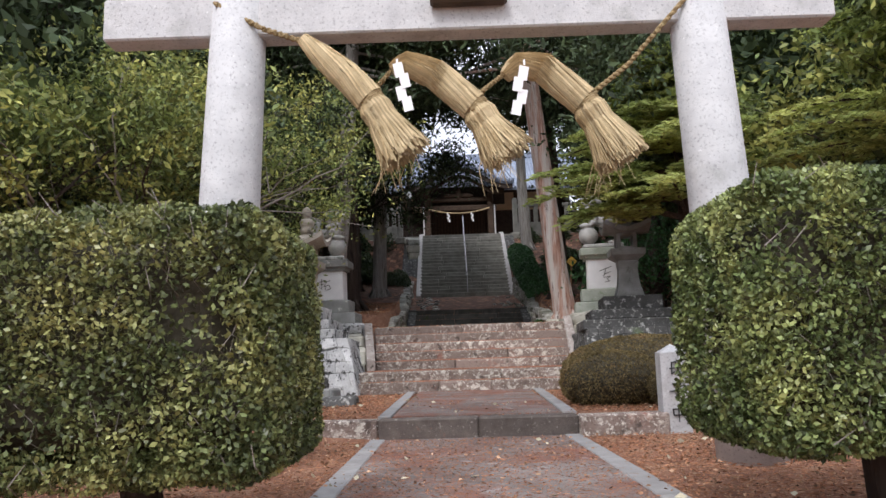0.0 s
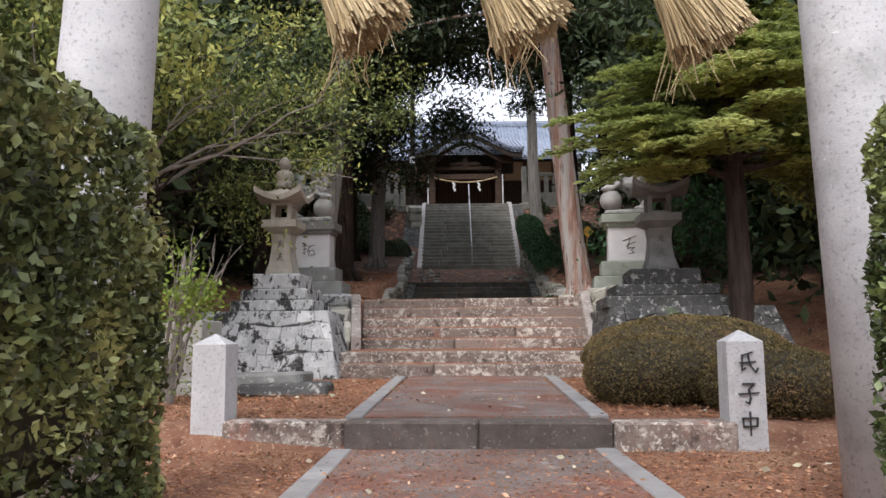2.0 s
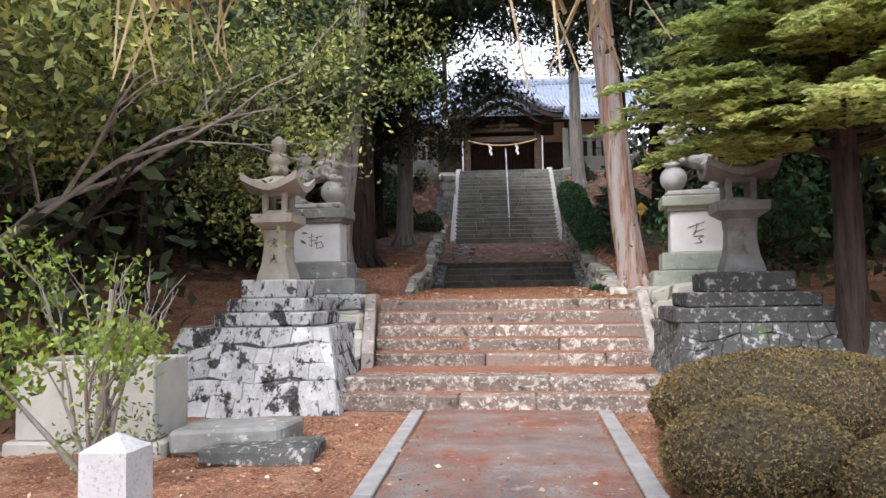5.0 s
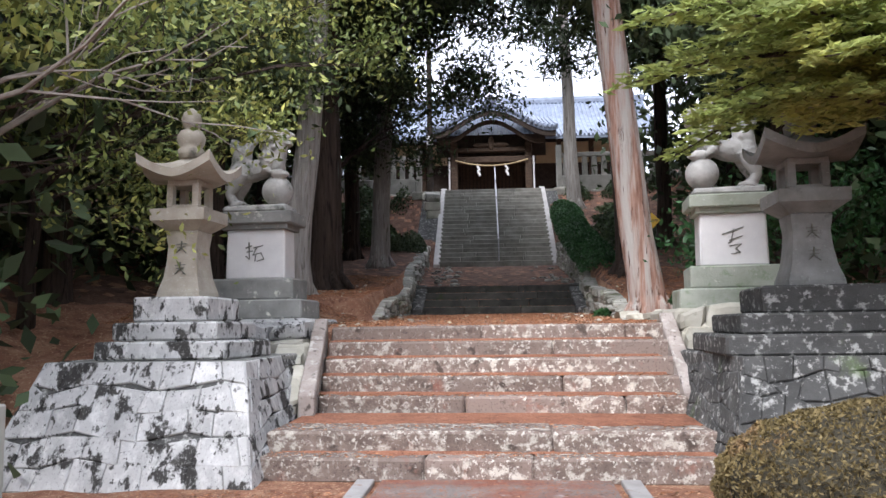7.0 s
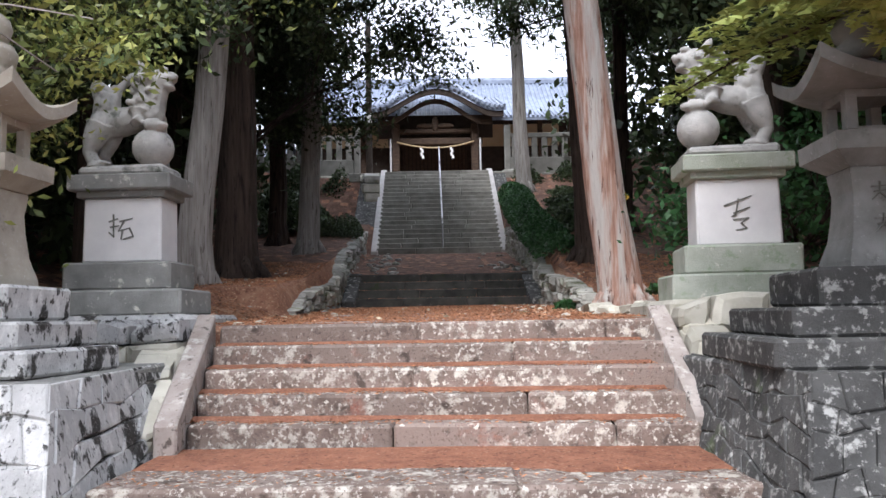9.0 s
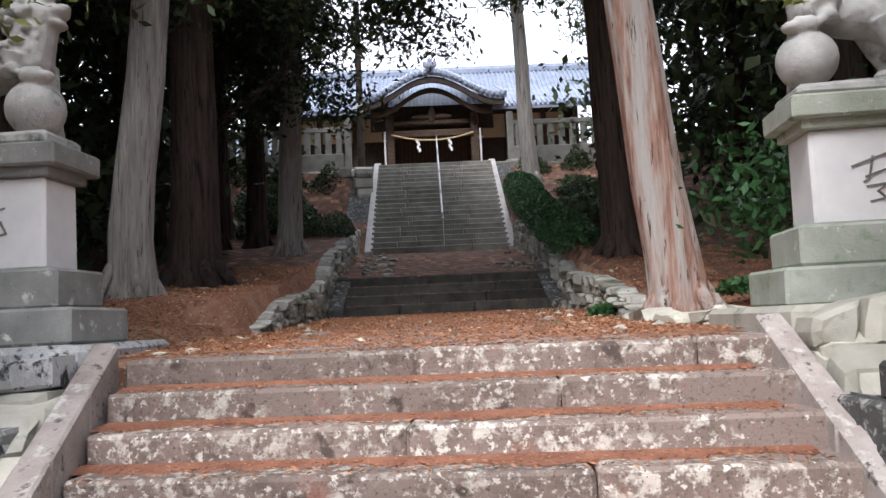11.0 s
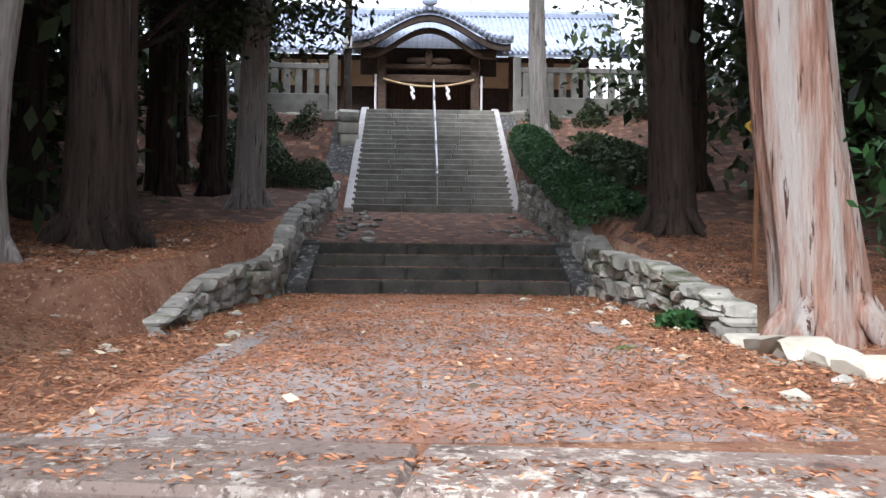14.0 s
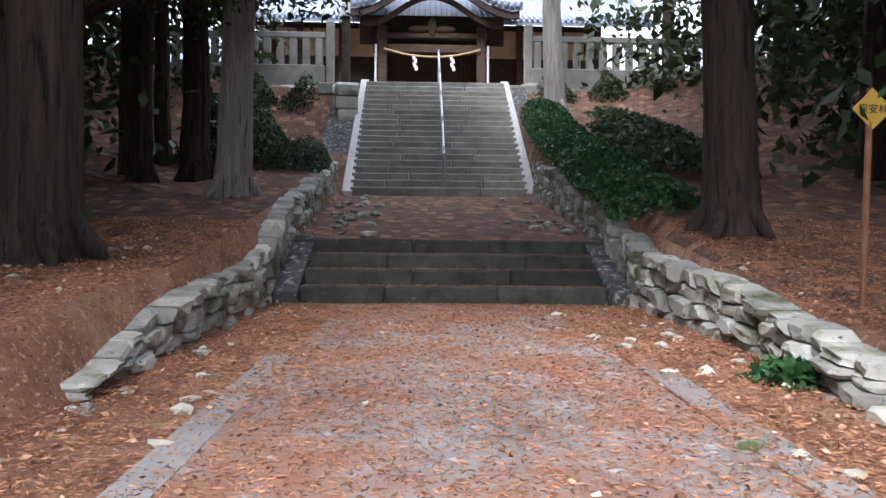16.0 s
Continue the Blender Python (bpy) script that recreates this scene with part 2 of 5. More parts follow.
bright_leaf = material("young yellow-green leaf", [(0.3, (0.14, 0.24, 0.04)), (0.6, (0.28, 0.36, 0.07)), (0.75, (0.5, 0.45, 0.08))], 3, 0.45, 0, island=0.4, through_light=0.35)
ivy_leaf = material("ground cover leaf", [(0.3, (0.025, 0.075, 0.025)), (0.7, (0.06, 0.15, 0.05))], 2, 0.45, 0, island=0.4, through_light=0.2)
red_bark = material("peeling red cedar bark", [(0.3, (0.24, 0.11, 0.07)), (0.52, (0.5, 0.3, 0.225)), (0.7, (0.66, 0.58, 0.51))], 11, 0.9, 1.0, [(2.6, 0.45, 0.58, (0.62, 0.58, 0.53), 3), (9, 0.58, 0.63, (0.12, 0.06, 0.042), 6)], stretch=(2.2, 2.2, 0.18), fine=24)
grey_bark = material("grey cedar bark", [(0.3, (0.25, 0.225, 0.2)), (0.7, (0.54, 0.52, 0.48))], 9, 0.9, 1.0, [(2, 0.6, 0.72, (0.3, 0.35, 0.3), 5), (10, 0.57, 0.63, (0.1, 0.085, 0.07), 6)], stretch=(2.2, 2.2, 0.16), fine=24)
dark_bark = material("dark cedar bark", [(0.3, (0.03, 0.022, 0.018)), (0.7, (0.1, 0.072, 0.058))], 8, 0.92, 1.0, [(2.2, 0.64, 0.76, (0.17, 0.2, 0.17), 5), (11, 0.55, 0.62, (0.015, 0.012, 0.01), 6)], stretch=(2.2, 2.2, 0.2), vary=0.2, fine=16)
twig = material("bare grey twig", [(0.3, (0.16, 0.14, 0.12)), (0.7, (0.32, 0.29, 0.26))], 10, 0.9, 0.3)
roof_tile = material("silver-blue roof tile", [(0.3, (0.17, 0.2, 0.26)), (0.7, (0.3, 0.35, 0.44))], 3, 0.42, 0.2, [(5, 0.6, 0.7, (0.12, 0.14, 0.17), 2)], fine=30)
old_wood = material("weathered brown timber", [(0.3, (0.04, 0.026, 0.018)), (0.7, (0.1, 0.068, 0.046))], 5, 0.8, 0.4, stretch=(1, 1, 3))
dark_wood = material("dark shrine timber", [(0.3, (0.025, 0.018, 0.014)), (0.7, (0.06, 0.045, 0.035))], 5, 0.8, 0.3)
plaster = material("ochre plaster", [(0.3, (0.45, 0.36, 0.22)), (0.7, (0.55, 0.46, 0.3))], 2, 0.9, 0.15)
white_paint = material("white painted post", [(0.3, (0.6, 0.6, 0.6)), (0.7, (0.72, 0.72, 0.71))], 6, 0.5, 0.05)
steel = material("galvanised rail", [(0.3, (0.5, 0.5, 0.52)), (0.7, (0.62, 0.62, 0.64))], 8, 0.4, 0.05, metal=0.3)
fence_stone = material("grey fence stone", [(0.3, (0.2, 0.2, 0.18)), (0.7, (0.34, 0.33, 0.3))], 3, 0.9, 0.3, vary=0.1)
sign_yellow = material("faded yellow sign", [(0.3, (0.42, 0.26, 0.03)), (0.7, (0.52, 0.33, 0.05))], 5, 0.6, 0.05)
rust = material("rusty post", [(0.3, (0.16, 0.07, 0.035)), (0.7, (0.28, 0.14, 0.07))], 9, 0.8, 0.3)
basin_stone = material("pale basin stone", [(0.3, (0.34, 0.33, 0.29)), (0.7, (0.48, 0.47, 0.42))], 3, 0.9, 0.2, [(3, 0.62, 0.74, (0.22, 0.21, 0.17), 2)])

# ---- builders ----
rng = np.random.default_rng(7)


def part(name, bm, mat, parent=None, label="", smooth=False):
    me = bpy.data.meshes.new(name)
    bm.normal_update()
    bm.to_mesh(me)
    bm.free()
    me.materials.append(mat)
    if smooth:
        me.shade_smooth()
    ob = new(name, me)
    if parent is not None:
        ob.parent = parent
    if label:
        ob["label"] = label
    return ob


def mesh_part(name, verts, faces, mat, parent=None, label="", smooth=False):
    me = bpy.data.meshes.new(name)
    me.from_pydata([tuple(v) for v in verts], [], faces)
    me.materials.append(mat)
    if smooth:
        me.shade_smooth()
    ob = new(name, me)
    if parent is not None:
        ob.parent = parent
    if label:
        ob["label"] = label
    return ob


def thing(name, label, category, group="", kind="", at=(0, 0, 0)):
    ob = new(name)
    ob.location = at
    ob.empty_display_size = 0.1
    return tagged(ob, label, category, group, kind)


def box(x0, x1, y0, y1, z0, z1, bevel=0.015, jitter=0.0, taper=0.0, turn=None, seed=None):
    """A bevelled block; taper: how much each side leans in at the top."""
    bm = bmesh.new()
    r = random.Random(seed if seed is not None else round((x0 * 7.1 + y0 * 3.3 + z0 * 1.7) * 1000))
    v = []
    for z, k in ((z0, 0), (z1, taper)):
        for x, y in ((x0 + k, y0 + k), (x1 - k, y0 + k), (x1 - k, y1 - k), (x0 + k, y1 - k)):
            v.append(bm.verts.new((x + r.uniform(-jitter, jitter), y + r.uniform(-jitter, jitter), z + r.uniform(-jitter, jitter))))
    for f in ((3, 2, 1, 0), (4, 5, 6, 7), (0, 1, 5, 4), (1, 2, 6, 5), (2, 3, 7, 6), (3, 0, 4, 7)):
        bm.faces.new([v[i] for i in f])
    if bevel:
        bmesh.ops.bevel(bm, geom=bm.edges[:], offset=bevel, segments=1, affect="EDGES", clamp_overlap=True)
    if turn is not None:
        bmesh.ops.transform(bm, matrix=turn, verts=bm.verts)
    return bm


def tube(points, radii, sides=10, wobble=0.0, seed=0):
    """A tapered tube along points, closed at both ends; wobble roughens its section."""
    r = random.Random(seed)
    bm = bmesh.new()
    pts = [Vector(p) for p in points]
    rings = []
    phase = [r.uniform(-1, 1) for _ in range(sides)]
    for i, p in enumerate(pts):
        d = (pts[min(i + 1, len(pts) - 1)] - pts[max(i - 1, 0)]).normalized()
        a = d.orthogonal().normalized() if abs(d.z) < 0.9 else (Vector((1, 0, 0)) - d * d.x).normalized()
        b = d.cross(a)
        rings.append([bm.verts.new(p + radii[i] * (1 + wobble * phase[k] + wobble * 0.4 * r.uniform(-1, 1)) * (a * math.cos(6.28319 * k / sides) + b * math.sin(6.28319 * k / sides))) for k in range(sides)])
    for u, w in zip(rings, rings[1:]):
        for k in range(sides):
            bm.faces.new((u[k], u[(k + 1) % sides], w[(k + 1) % sides], w[k]))
    bm.faces.new(rings[0][::-1])
    bm.faces.new(rings[-1])
    return bm


def merged(*bms):
    """One bmesh out of several."""
    out = bmesh.new()
    for b in bms:
        me = bpy.data.meshes.new("tmp")
        b.to_mesh(me)
        b.free()
        out.from_mesh(me)
        bpy.data.meshes.remove(me)
    return out


def ellipsoid(c, r, turn=(0, 0, 0), sub=2):
    bm = bmesh.new()
    bmesh.ops.create_icosphere(bm, subdivisions=sub, radius=1)
    m = pose(*c, *turn) @ Matrix.Diagonal((*r, 1))
    bmesh.ops.transform(bm, matrix=m, verts=bm.verts)
    return bm


def lathe(profile, sides, c=(0, 0, 0), turn=0.0, square=False):
    """Rings of (radius, z) about an upright axis; square: four-sided, radius is half the width."""
    bm = bmesh.new()
    rings = []
    n = 4 if square else sides
    for rad, z in profile:
        k = rad * (math.sqrt(2) if square else 1)
        rings.append([bm.verts.new((c[0] + k * math.cos(6.28319 * (i + (0.5 if square else 0)) / n + turn), c[1] + k * math.sin(6.28319 * (i + (0.5 if square else 0)) / n + turn), c[2] + z)) for i in range(n)])
    for u, w in zip(rings, rings[1:]):
        for i in range(n):
            bm.faces.new((u[i], u[(i + 1) % n], w[(i + 1) % n], w[i]))
    bm.faces.new(rings[0][::-1])
    bm.faces.new(rings[-1])
    return bm


def leaves(name, places, size, mat, parent=None, label="", aspect=0.45, droop=0.0, along=None, kind=""):
    """A mesh of small leaf blades at the given places; along: their preferred directions."""
    n = len(places)
    d = rng.normal(size=(n, 3))
    if along is not None:
        d = d * 0.45 + along
    d[:, 2] -= droop
    d /= np.linalg.norm(d, axis=1)[:, None]
    s = np.cross(d, rng.normal(size=(n, 3)))
    s /= np.linalg.norm(s, axis=1)[:, None] + 1e-9
    k = (size * rng.uniform(0.6, 1.35, n))[:, None]
    p = np.asarray(places)
    up = np.cross(d, s)
    v = np.stack([p - d * k * 0.5, p + s * k * aspect * 0.5 + up * k * 0.08, p + d * k * 0.5, p - s * k * aspect * 0.5 + up * k * 0.08], 1).reshape(-1, 3)
    me = bpy.data.meshes.new(name)
    me.vertices.add(4 * n)
    me.vertices.foreach_set("co", v.astype(np.float32).ravel())
    me.loops.add(4 * n)
    me.loops.foreach_set("vertex_index", np.arange(4 * n, dtype=np.int32))
    me.polygons.add(n)
    me.polygons.foreach_set("loop_start", np.arange(0, 4 * n, 4, dtype=np.int32))
    me.update(calc_edges=True)
    me.validate()
    me.materials.append(mat)
    ob = new(name, me)
    if parent is not None:
        ob.parent = parent
    if label:
        ob["label"] = label
    if kind:
        ob["kind"] = kind
    return ob


def stuff(ob):
    ob["kind"] = "stuff"
    return ob


def clumped(centres, spread, per):
    """per places round each centre, thinning outwards."""
    c = np.repeat(np.asarray(centres, float), per, axis=0)
    return c + rng.normal(size=c.shape) * np.asarray(spread) * 0.5


def inside(centre, radii, n, hollow=0.45):
    """n places in an uneven ellipsoid, mostly towards its outside."""
    d = rng.normal(size=(n, 3))
    d /= np.linalg.norm(d, axis=1)[:, None]
    return np.asarray(centre) + d * (hollow + (1 - hollow) * rng.random(n) ** 0.6)[:, None] * np.asarray(radii)

# ---- ground ----
def lerp_table(table, v):
    return np.interp(v, [a for a, _ in table], [b for _, b in table])


MIDDLE = [(-500, -1.02), (2.3, -1.02), (4.2, -0.3), (8.9, -0.28), (9.05, -0.1), (13.6, -0.015), (15.1, 0.0), (16.2, 0.5), (16.72, 1.15), (16.85, 1.19), (24.0, 1.42), (24.2, 1.42), (25.6, 2.08), (31.3, 3.02), (31.5, 3.0), (36.5, 6.2), (37.5, 6.3), (60, 6.4), (110, 16), (600, 60)]
LEFT = [(-500, -1.02), (2.3, -1.02), (4.2, -0.3), (8.9, -0.25), (9.2, -0.13), (13.9, -0.02), (15.3, 0.8), (17.0, 1.25), (20, 1.72), (22, 1.92), (26.5, 2.7), (31, 3.6), (34.5, 4.4), (36.6, 6.25), (60, 6.4), (110, 18), (600, 70)]
RIGHT = [(-500, -1.02), (2.3, -1.02), (4.2, -0.3), (8.9, -0.25), (9.2, -0.13), (13.6, -0.02), (15.2, 0.7), (17.0, 1.25), (19.2, 1.55), (21, 1.62), (23.5, 2.2), (28, 3.3), (33, 4.9), (35, 5.4), (36.6, 6.25), (60, 6.4), (110, 18), (600, 70)]


def ground_at(x, y):
    x, y = np.asarray(x, float), np.asarray(y, float)
    mid, left, right = lerp_table(MIDDLE, y), lerp_table(LEFT, y), lerp_table(RIGHT, y)
    lx = np.interp(y, [13.0, 17.5, 19.8, 24, 32], [-1.75, -1.9, -1.45, -1.32, -1.4])
    rx = np.interp(y, [13.0, 17.5, 19, 20.5, 24, 32], [2.4, 2.5, 2.75, 2.62, 2.65, 2.65])
    soft = np.where(y > 19.5, 0.12, 0.9)
    soft = np.where((y > 9) & (y < 13.5), 0.5, soft)
    a = np.clip((lx - x) / soft, 0, 1)
    b = np.clip((x - rx) / soft, 0, 1)
    z = mid + (left - mid) * a + (right - mid) * b
    far = np.clip((np.abs(x - 0.5) - 5) / 60, 0, 1)
    z = z + far * 14 * np.clip((y - 6) / 10, 0, 1) * (np.abs(x - 0.5) > 5)
    rough = np.clip(np.maximum(lx - x, x - rx) / 1.5, 0.12, 1)
    return z + rough * 0.035 * (np.sin(x * 2.1 + y * 1.3) + np.sin(x * 4.7 - y * 3.9) * 0.6 + np.sin(x * 9.1 + y * 7.7) * 0.3) * (y > 9.2)


gx = np.concatenate([np.array([-600, -300, -120, -60, -35, -22, -15, -11, -8.5]), np.arange(-7, 7.6, 0.13), np.array([8.5, 11, 15, 22, 35, 60, 120, 300, 600])])
gy = np.concatenate([np.array([-600, -200, -60, -20, -8, -3]), np.arange(-1, 38, 0.15), np.array([39, 42, 46, 52, 60, 75, 95, 130, 200, 350, 600])])
GX, GY = np.meshgrid(gx, gy)
GZ = ground_at(GX, GY)
nx, ny = len(gx), len(gy)
gfaces = [(j * nx + i, j * nx + i + 1, (j + 1) * nx + i + 1, (j + 1) * nx + i) for j in range(ny - 1) for i in range(nx - 1)]
ground = mesh_part("ground", np.stack([GX, GY, GZ], -1).reshape(-1, 3), gfaces, earth, smooth=True)
# ground under the trees takes the litter that is darkened for their shade
ground.data.materials.append(shaded_duff)
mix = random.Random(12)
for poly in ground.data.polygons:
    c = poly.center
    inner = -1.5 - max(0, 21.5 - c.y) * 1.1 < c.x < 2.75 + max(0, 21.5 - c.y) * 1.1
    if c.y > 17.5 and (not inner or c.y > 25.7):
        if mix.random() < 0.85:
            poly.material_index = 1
tagged(ground, "sloping red-brown earth covered with cedar needles", "ground", kind="structure")


def drape(name, x0, x1, y0, y1, lift, mat, label, slant=0.0):
    """A thin slab that follows the ground, with its edge turned down."""
    ys = np.linspace(y0, y1, max(2, int((y1 - y0) / 0.2)))
    xs = np.linspace(x0, x1, max(2, int((x1 - x0) / 0.2)))
    v, f = [], []
    for y in ys:
        for x in xs:
            v.append((x + slant * (y - y0), y, float(lerp_table(MIDDLE, y)) + lift))
    m = len(xs)
    for j in range(len(ys) - 1):
        for i in range(m - 1):
            f.append((j * m + i, j * m + i + 1, (j + 1) * m + i + 1, (j + 1) * m + i))
    n0 = len(v)
    edge = [i for i in range(m)] + [j * m + m - 1 for j in range(1, len(ys))] + [(len(ys) - 1) * m + i for i in range(m - 2, -1, -1)] + [j * m for j in range(len(ys) - 2, 0, -1)]
    for e in edge:
        v.append((v[e][0], v[e][1], v[e][2] - 0.12))
    for k in range(len(edge)):
        q = (k + 1) % len(edge)
        f.append((edge[q], edge[k], n0 + k, n0 + q))
    return tagged(mesh_part(name, v, f, mat), label, "path", kind="structure")


drape("path_lower", -0.6, 1.17, 4.3, 8.8, 0.02, slab, "worn concrete path with scattered red needles")
drape("path_upper", -0.55, 1.2, 9.2, 13.66, 0.03, slab, "dark concrete path coated with red needles", 0.02)
drape("path_shrine", -0.6, 1.5, 16.95, 23.9, 0.012, shrine_slab, "concrete path almost covered by needles", 0.01)


def strip(name, x0, y0, x1, y1, width, lift, pieces, label, mat=None):
    """A row of narrow kerb stones beside the path."""
    t = thing(name, label, "kerb", kind="structure")
    for k in range(pieces):
        a, b = k / pieces, (k + 1) / pieces
        ya, yb = y0 + (y1 - y0) * a + 0.004, y0 + (y1 - y0) * b - 0.004
        xa, xb = x0 + (x1 - x0) * a, x0 + (x1 - x0) * b
        za, zb = float(lerp_table(MIDDLE, ya)) + lift, float(lerp_table(MIDDLE, yb)) + lift
        bm = box(0, width, ya, yb, -0.1, 0, 0.008)
        for w in bm.verts:
            u = (w.co.y - ya) / (yb - ya)
            w.co.x += xa + (xb - xa) * u
            w.co.z += za + (zb - za) * u
        part("kerb_stone", bm, mat or band, t)
    return t


strip("kerb_lower_left", -0.76, 4.3, -0.74, 8.8, 0.15, 0.028, 4, "grey stone strip edging the lower path")
strip("kerb_lower_right", 1.18, 4.3, 1.16, 8.8, 0.15, 0.028, 4, "grey stone strip edging the lower path")
strip("kerb_upper_left", -0.7, 9.2, -0.66, 13.66, 0.14, 0.038, 4, "grey stone strip edging the upper path")
strip("kerb_upper_right", 1.2, 9.2, 1.36, 13.66, 0.15, 0.038, 4, "grey stone strip edging the upper path")
strip("kerb_shrine_left", -0.78, 16.95, -0.72, 21, 0.18, 0.016, 3, "grey stone strip half buried in needles", buried_band)
strip("kerb_shrine_right", 1.52, 16.95, 1.58, 21, 0.18, 0.016, 3, "grey stone strip half buried in needles", buried_band)

# ---- low kerb with its two marker posts ----
KT = pose(0.33, 8.98, 0, 0, 0, -3.5)
kerb = thing("kerb_step", "long low granite kerb crossing the path", "kerb", kind="structure")
for a, b in ((-1.93, -1.0), (-0.995, 0.0), (0.005, 0.98), (0.985, 1.86)):
    part("kerb_stone", box(a, b, -0.13, 0.15, -0.4, -0.075, 0.018, 0.006, turn=KT), step_stone if abs(a + 0.5) > 0.8 else kerb_dark, kerb)


def glyph(name, strokes, size, at, mat, parent, turn=0.0, thick=0.012, width=0.08):
    """Brush strokes (in a unit square) as thin raised bars facing the walker."""
    bms = []
    for s in strokes:
        for (x0, z0), (x1, z1) in zip(s, s[1:]):
            d = Vector((x1 - x0, 0, z1 - z0))
            if d.length < 1e-6:
                continue
            nrm = Vector((-d.z, 0, d.x)).normalized() * width * 0.5
            e = d.normalized() * width * 0.3
            bm = bmesh.new()
            a, b = Vector((x0, 0, z0)) - e, Vector((x1, 0, z1)) + e
            q = [a - nrm, b - nrm * 0.7, b + nrm * 0.7, a + nrm]
            f = [bm.verts.new(Vector((p.x * size, -thick * 0.5, p.z * size))) for p in q]
            g = [bm.verts.new(Vector((p.x * size, thick * 0.5, p.z * size))) for p in q]
            bm.faces.new(f)
            bm.faces.new(g[::-1])
            for i in range(4):
                bm.faces.new((f[(i + 1) % 4], f[i], g[i], g[(i + 1) % 4]))
            bms.append(bm)
    bm = merged(*bms)
    bmesh.ops.transform(bm, matrix=pose(*at, 0, 0, turn), verts=bm.verts)
    return part(name, bm, mat, parent)


# 氏, 子 and 中 in strokes
SHI = [[(0.7, 0.95), (0.3, 0.82)], [(0.28, 0.84), (0.26, 0.2), (0.42, 0.3)], [(0.18, 0.5), (0.82, 0.55)], [(0.52, 0.86), (0.6, 0.4), (0.82, 0.1), (0.92, 0.28)]]
KO = [[(0.25, 0.88), (0.72, 0.9), (0.5, 0.65)], [(0.5, 0.65), (0.55, 0.3), (0.5, 0.06), (0.36, 0.14)], [(0.1, 0.46), (0.9, 0.52)]]
NAKA = [[(0.2, 0.72), (0.22, 0.36)], [(0.2, 0.72), (0.8, 0.74), (0.77, 0.38)], [(0.22, 0.38), (0.77, 0.4)], [(0.5, 0.98), (0.5, 0.02)]]


def marker_post(x, y, z0, top, label):
    t = thing("stone_post", label, "post", "pair of marker posts", at=(x, y, z0))
    h = top - z0
    part("shaft", lathe([(0.135, -0.15), (0.132, 0), (0.13, h - 0.085), (0.0, h)], 4, square=True, turn=radians(-4)), granite_white, t)
    return t


marker_post(-1.7, 9.12, -0.28, 0.585, "pale granite post with a pointed top, stained at its foot")
post = marker_post(2.27, 8.9, -0.26, 0.585, "pale granite post carved with three black characters")
for k, g in enumerate((SHI, KO, NAKA)):
    glyph("character", g, 0.17, (-0.085, -0.139, 0.52 - k * 0.215), ink, post, -4)

# ---- lower steps ----
R = 1.2 / 7
steps = thing("stone_steps", "broad flight of lichen-spotted granite steps strewn with needles", "steps", kind="structure")
EDGES = [(13.66, -3.2), (13.93, -3.2), (15.07, -6), (15.40, -6.2), (15.73, -6.3), (16.06, -6.4), (16.39, -6.5)]
SEAMS = [(0.35, -0.5), (0.52,), (-0.22, 1.3), (0.75,), (-0.1,), (0.72,), (-0.05, 1.55)]
for k, (y, deg) in enumerate(EDGES):
    m = pose(0.36, y, 0, 0, 0, deg)
    half0, half1 = (-1.86, 1.82) if k < 2 else (-1.7 - 0.035 * (k - 2), 1.86 + 0.035 * (k - 2))
    cuts = [half0, *sorted(SEAMS[k]), half1]
    for a, b in zip(cuts, cuts[1:]):
        part("step_stone", box(a + 0.003, b - 0.003, 0, 0.5, (k + 1) * R - 0.2, (k + 1) * R, 0.022, 0.007, turn=m, seed=k * 10 + int(a * 5 + 50)), step_stone, steps)
part("landing", box(-1.5, 1.5, 0.3, 1.3, 0.2, 2 * R - 0.012, 0.01, turn=pose(0.36, 13.93, 0, 0, 0, -4.5)), slab, steps)
part("path_stone", box(-0.95, -0.8, 0.42, 1.05, 0.2, 2 * R - 0.004, 0.01, turn=pose(0.36, 13.93, 0, 0, 0, -5)), band, steps)
part("path_stone", box(0.95, 1.12, 0.42, 1.05, 0.2, 2 * R - 0.004, 0.01, turn=pose(0.36, 13.93, 0, 0, 0, -2)), band, steps)


def ramp(name, x0, x1, ya, za, yb, zb, mat, parent, thick=0.3, cuts=3, shift=0.0):
    for k in range(cuts):
        u, w = k / cuts, (k + 1) / cuts
        y0, y1 = ya + (yb - ya) * u + 0.004, ya + (yb - ya) * w - 0.004
        q0, q1 = za + (zb - za) * u, za + (zb - za) * w
        bm = box(x0, x1, y0, y1, -thick, 0, 0.015)
        for v in bm.verts:
            v.co.z += q0 + (q1 - q0) * (v.co.y - y0) / (y1 - y0)
            v.co.x += shift * (v.co.y - ya) / (yb - ya)
        part(name, bm, mat, parent)


side = thing("step_border", "sloping granite border stones beside the steps", "steps border", kind="structure")
ramp("border_stone", -1.45, -1.29, 14.95, 0.56, 16.65, 1.31, border_stone, side, 0.4, 3, -0.22)
ramp("border_stone", 2.19, 2.35, 14.93, 0.56, 16.4, 1.32, border_stone, side, 0.4, 3, 0.12)


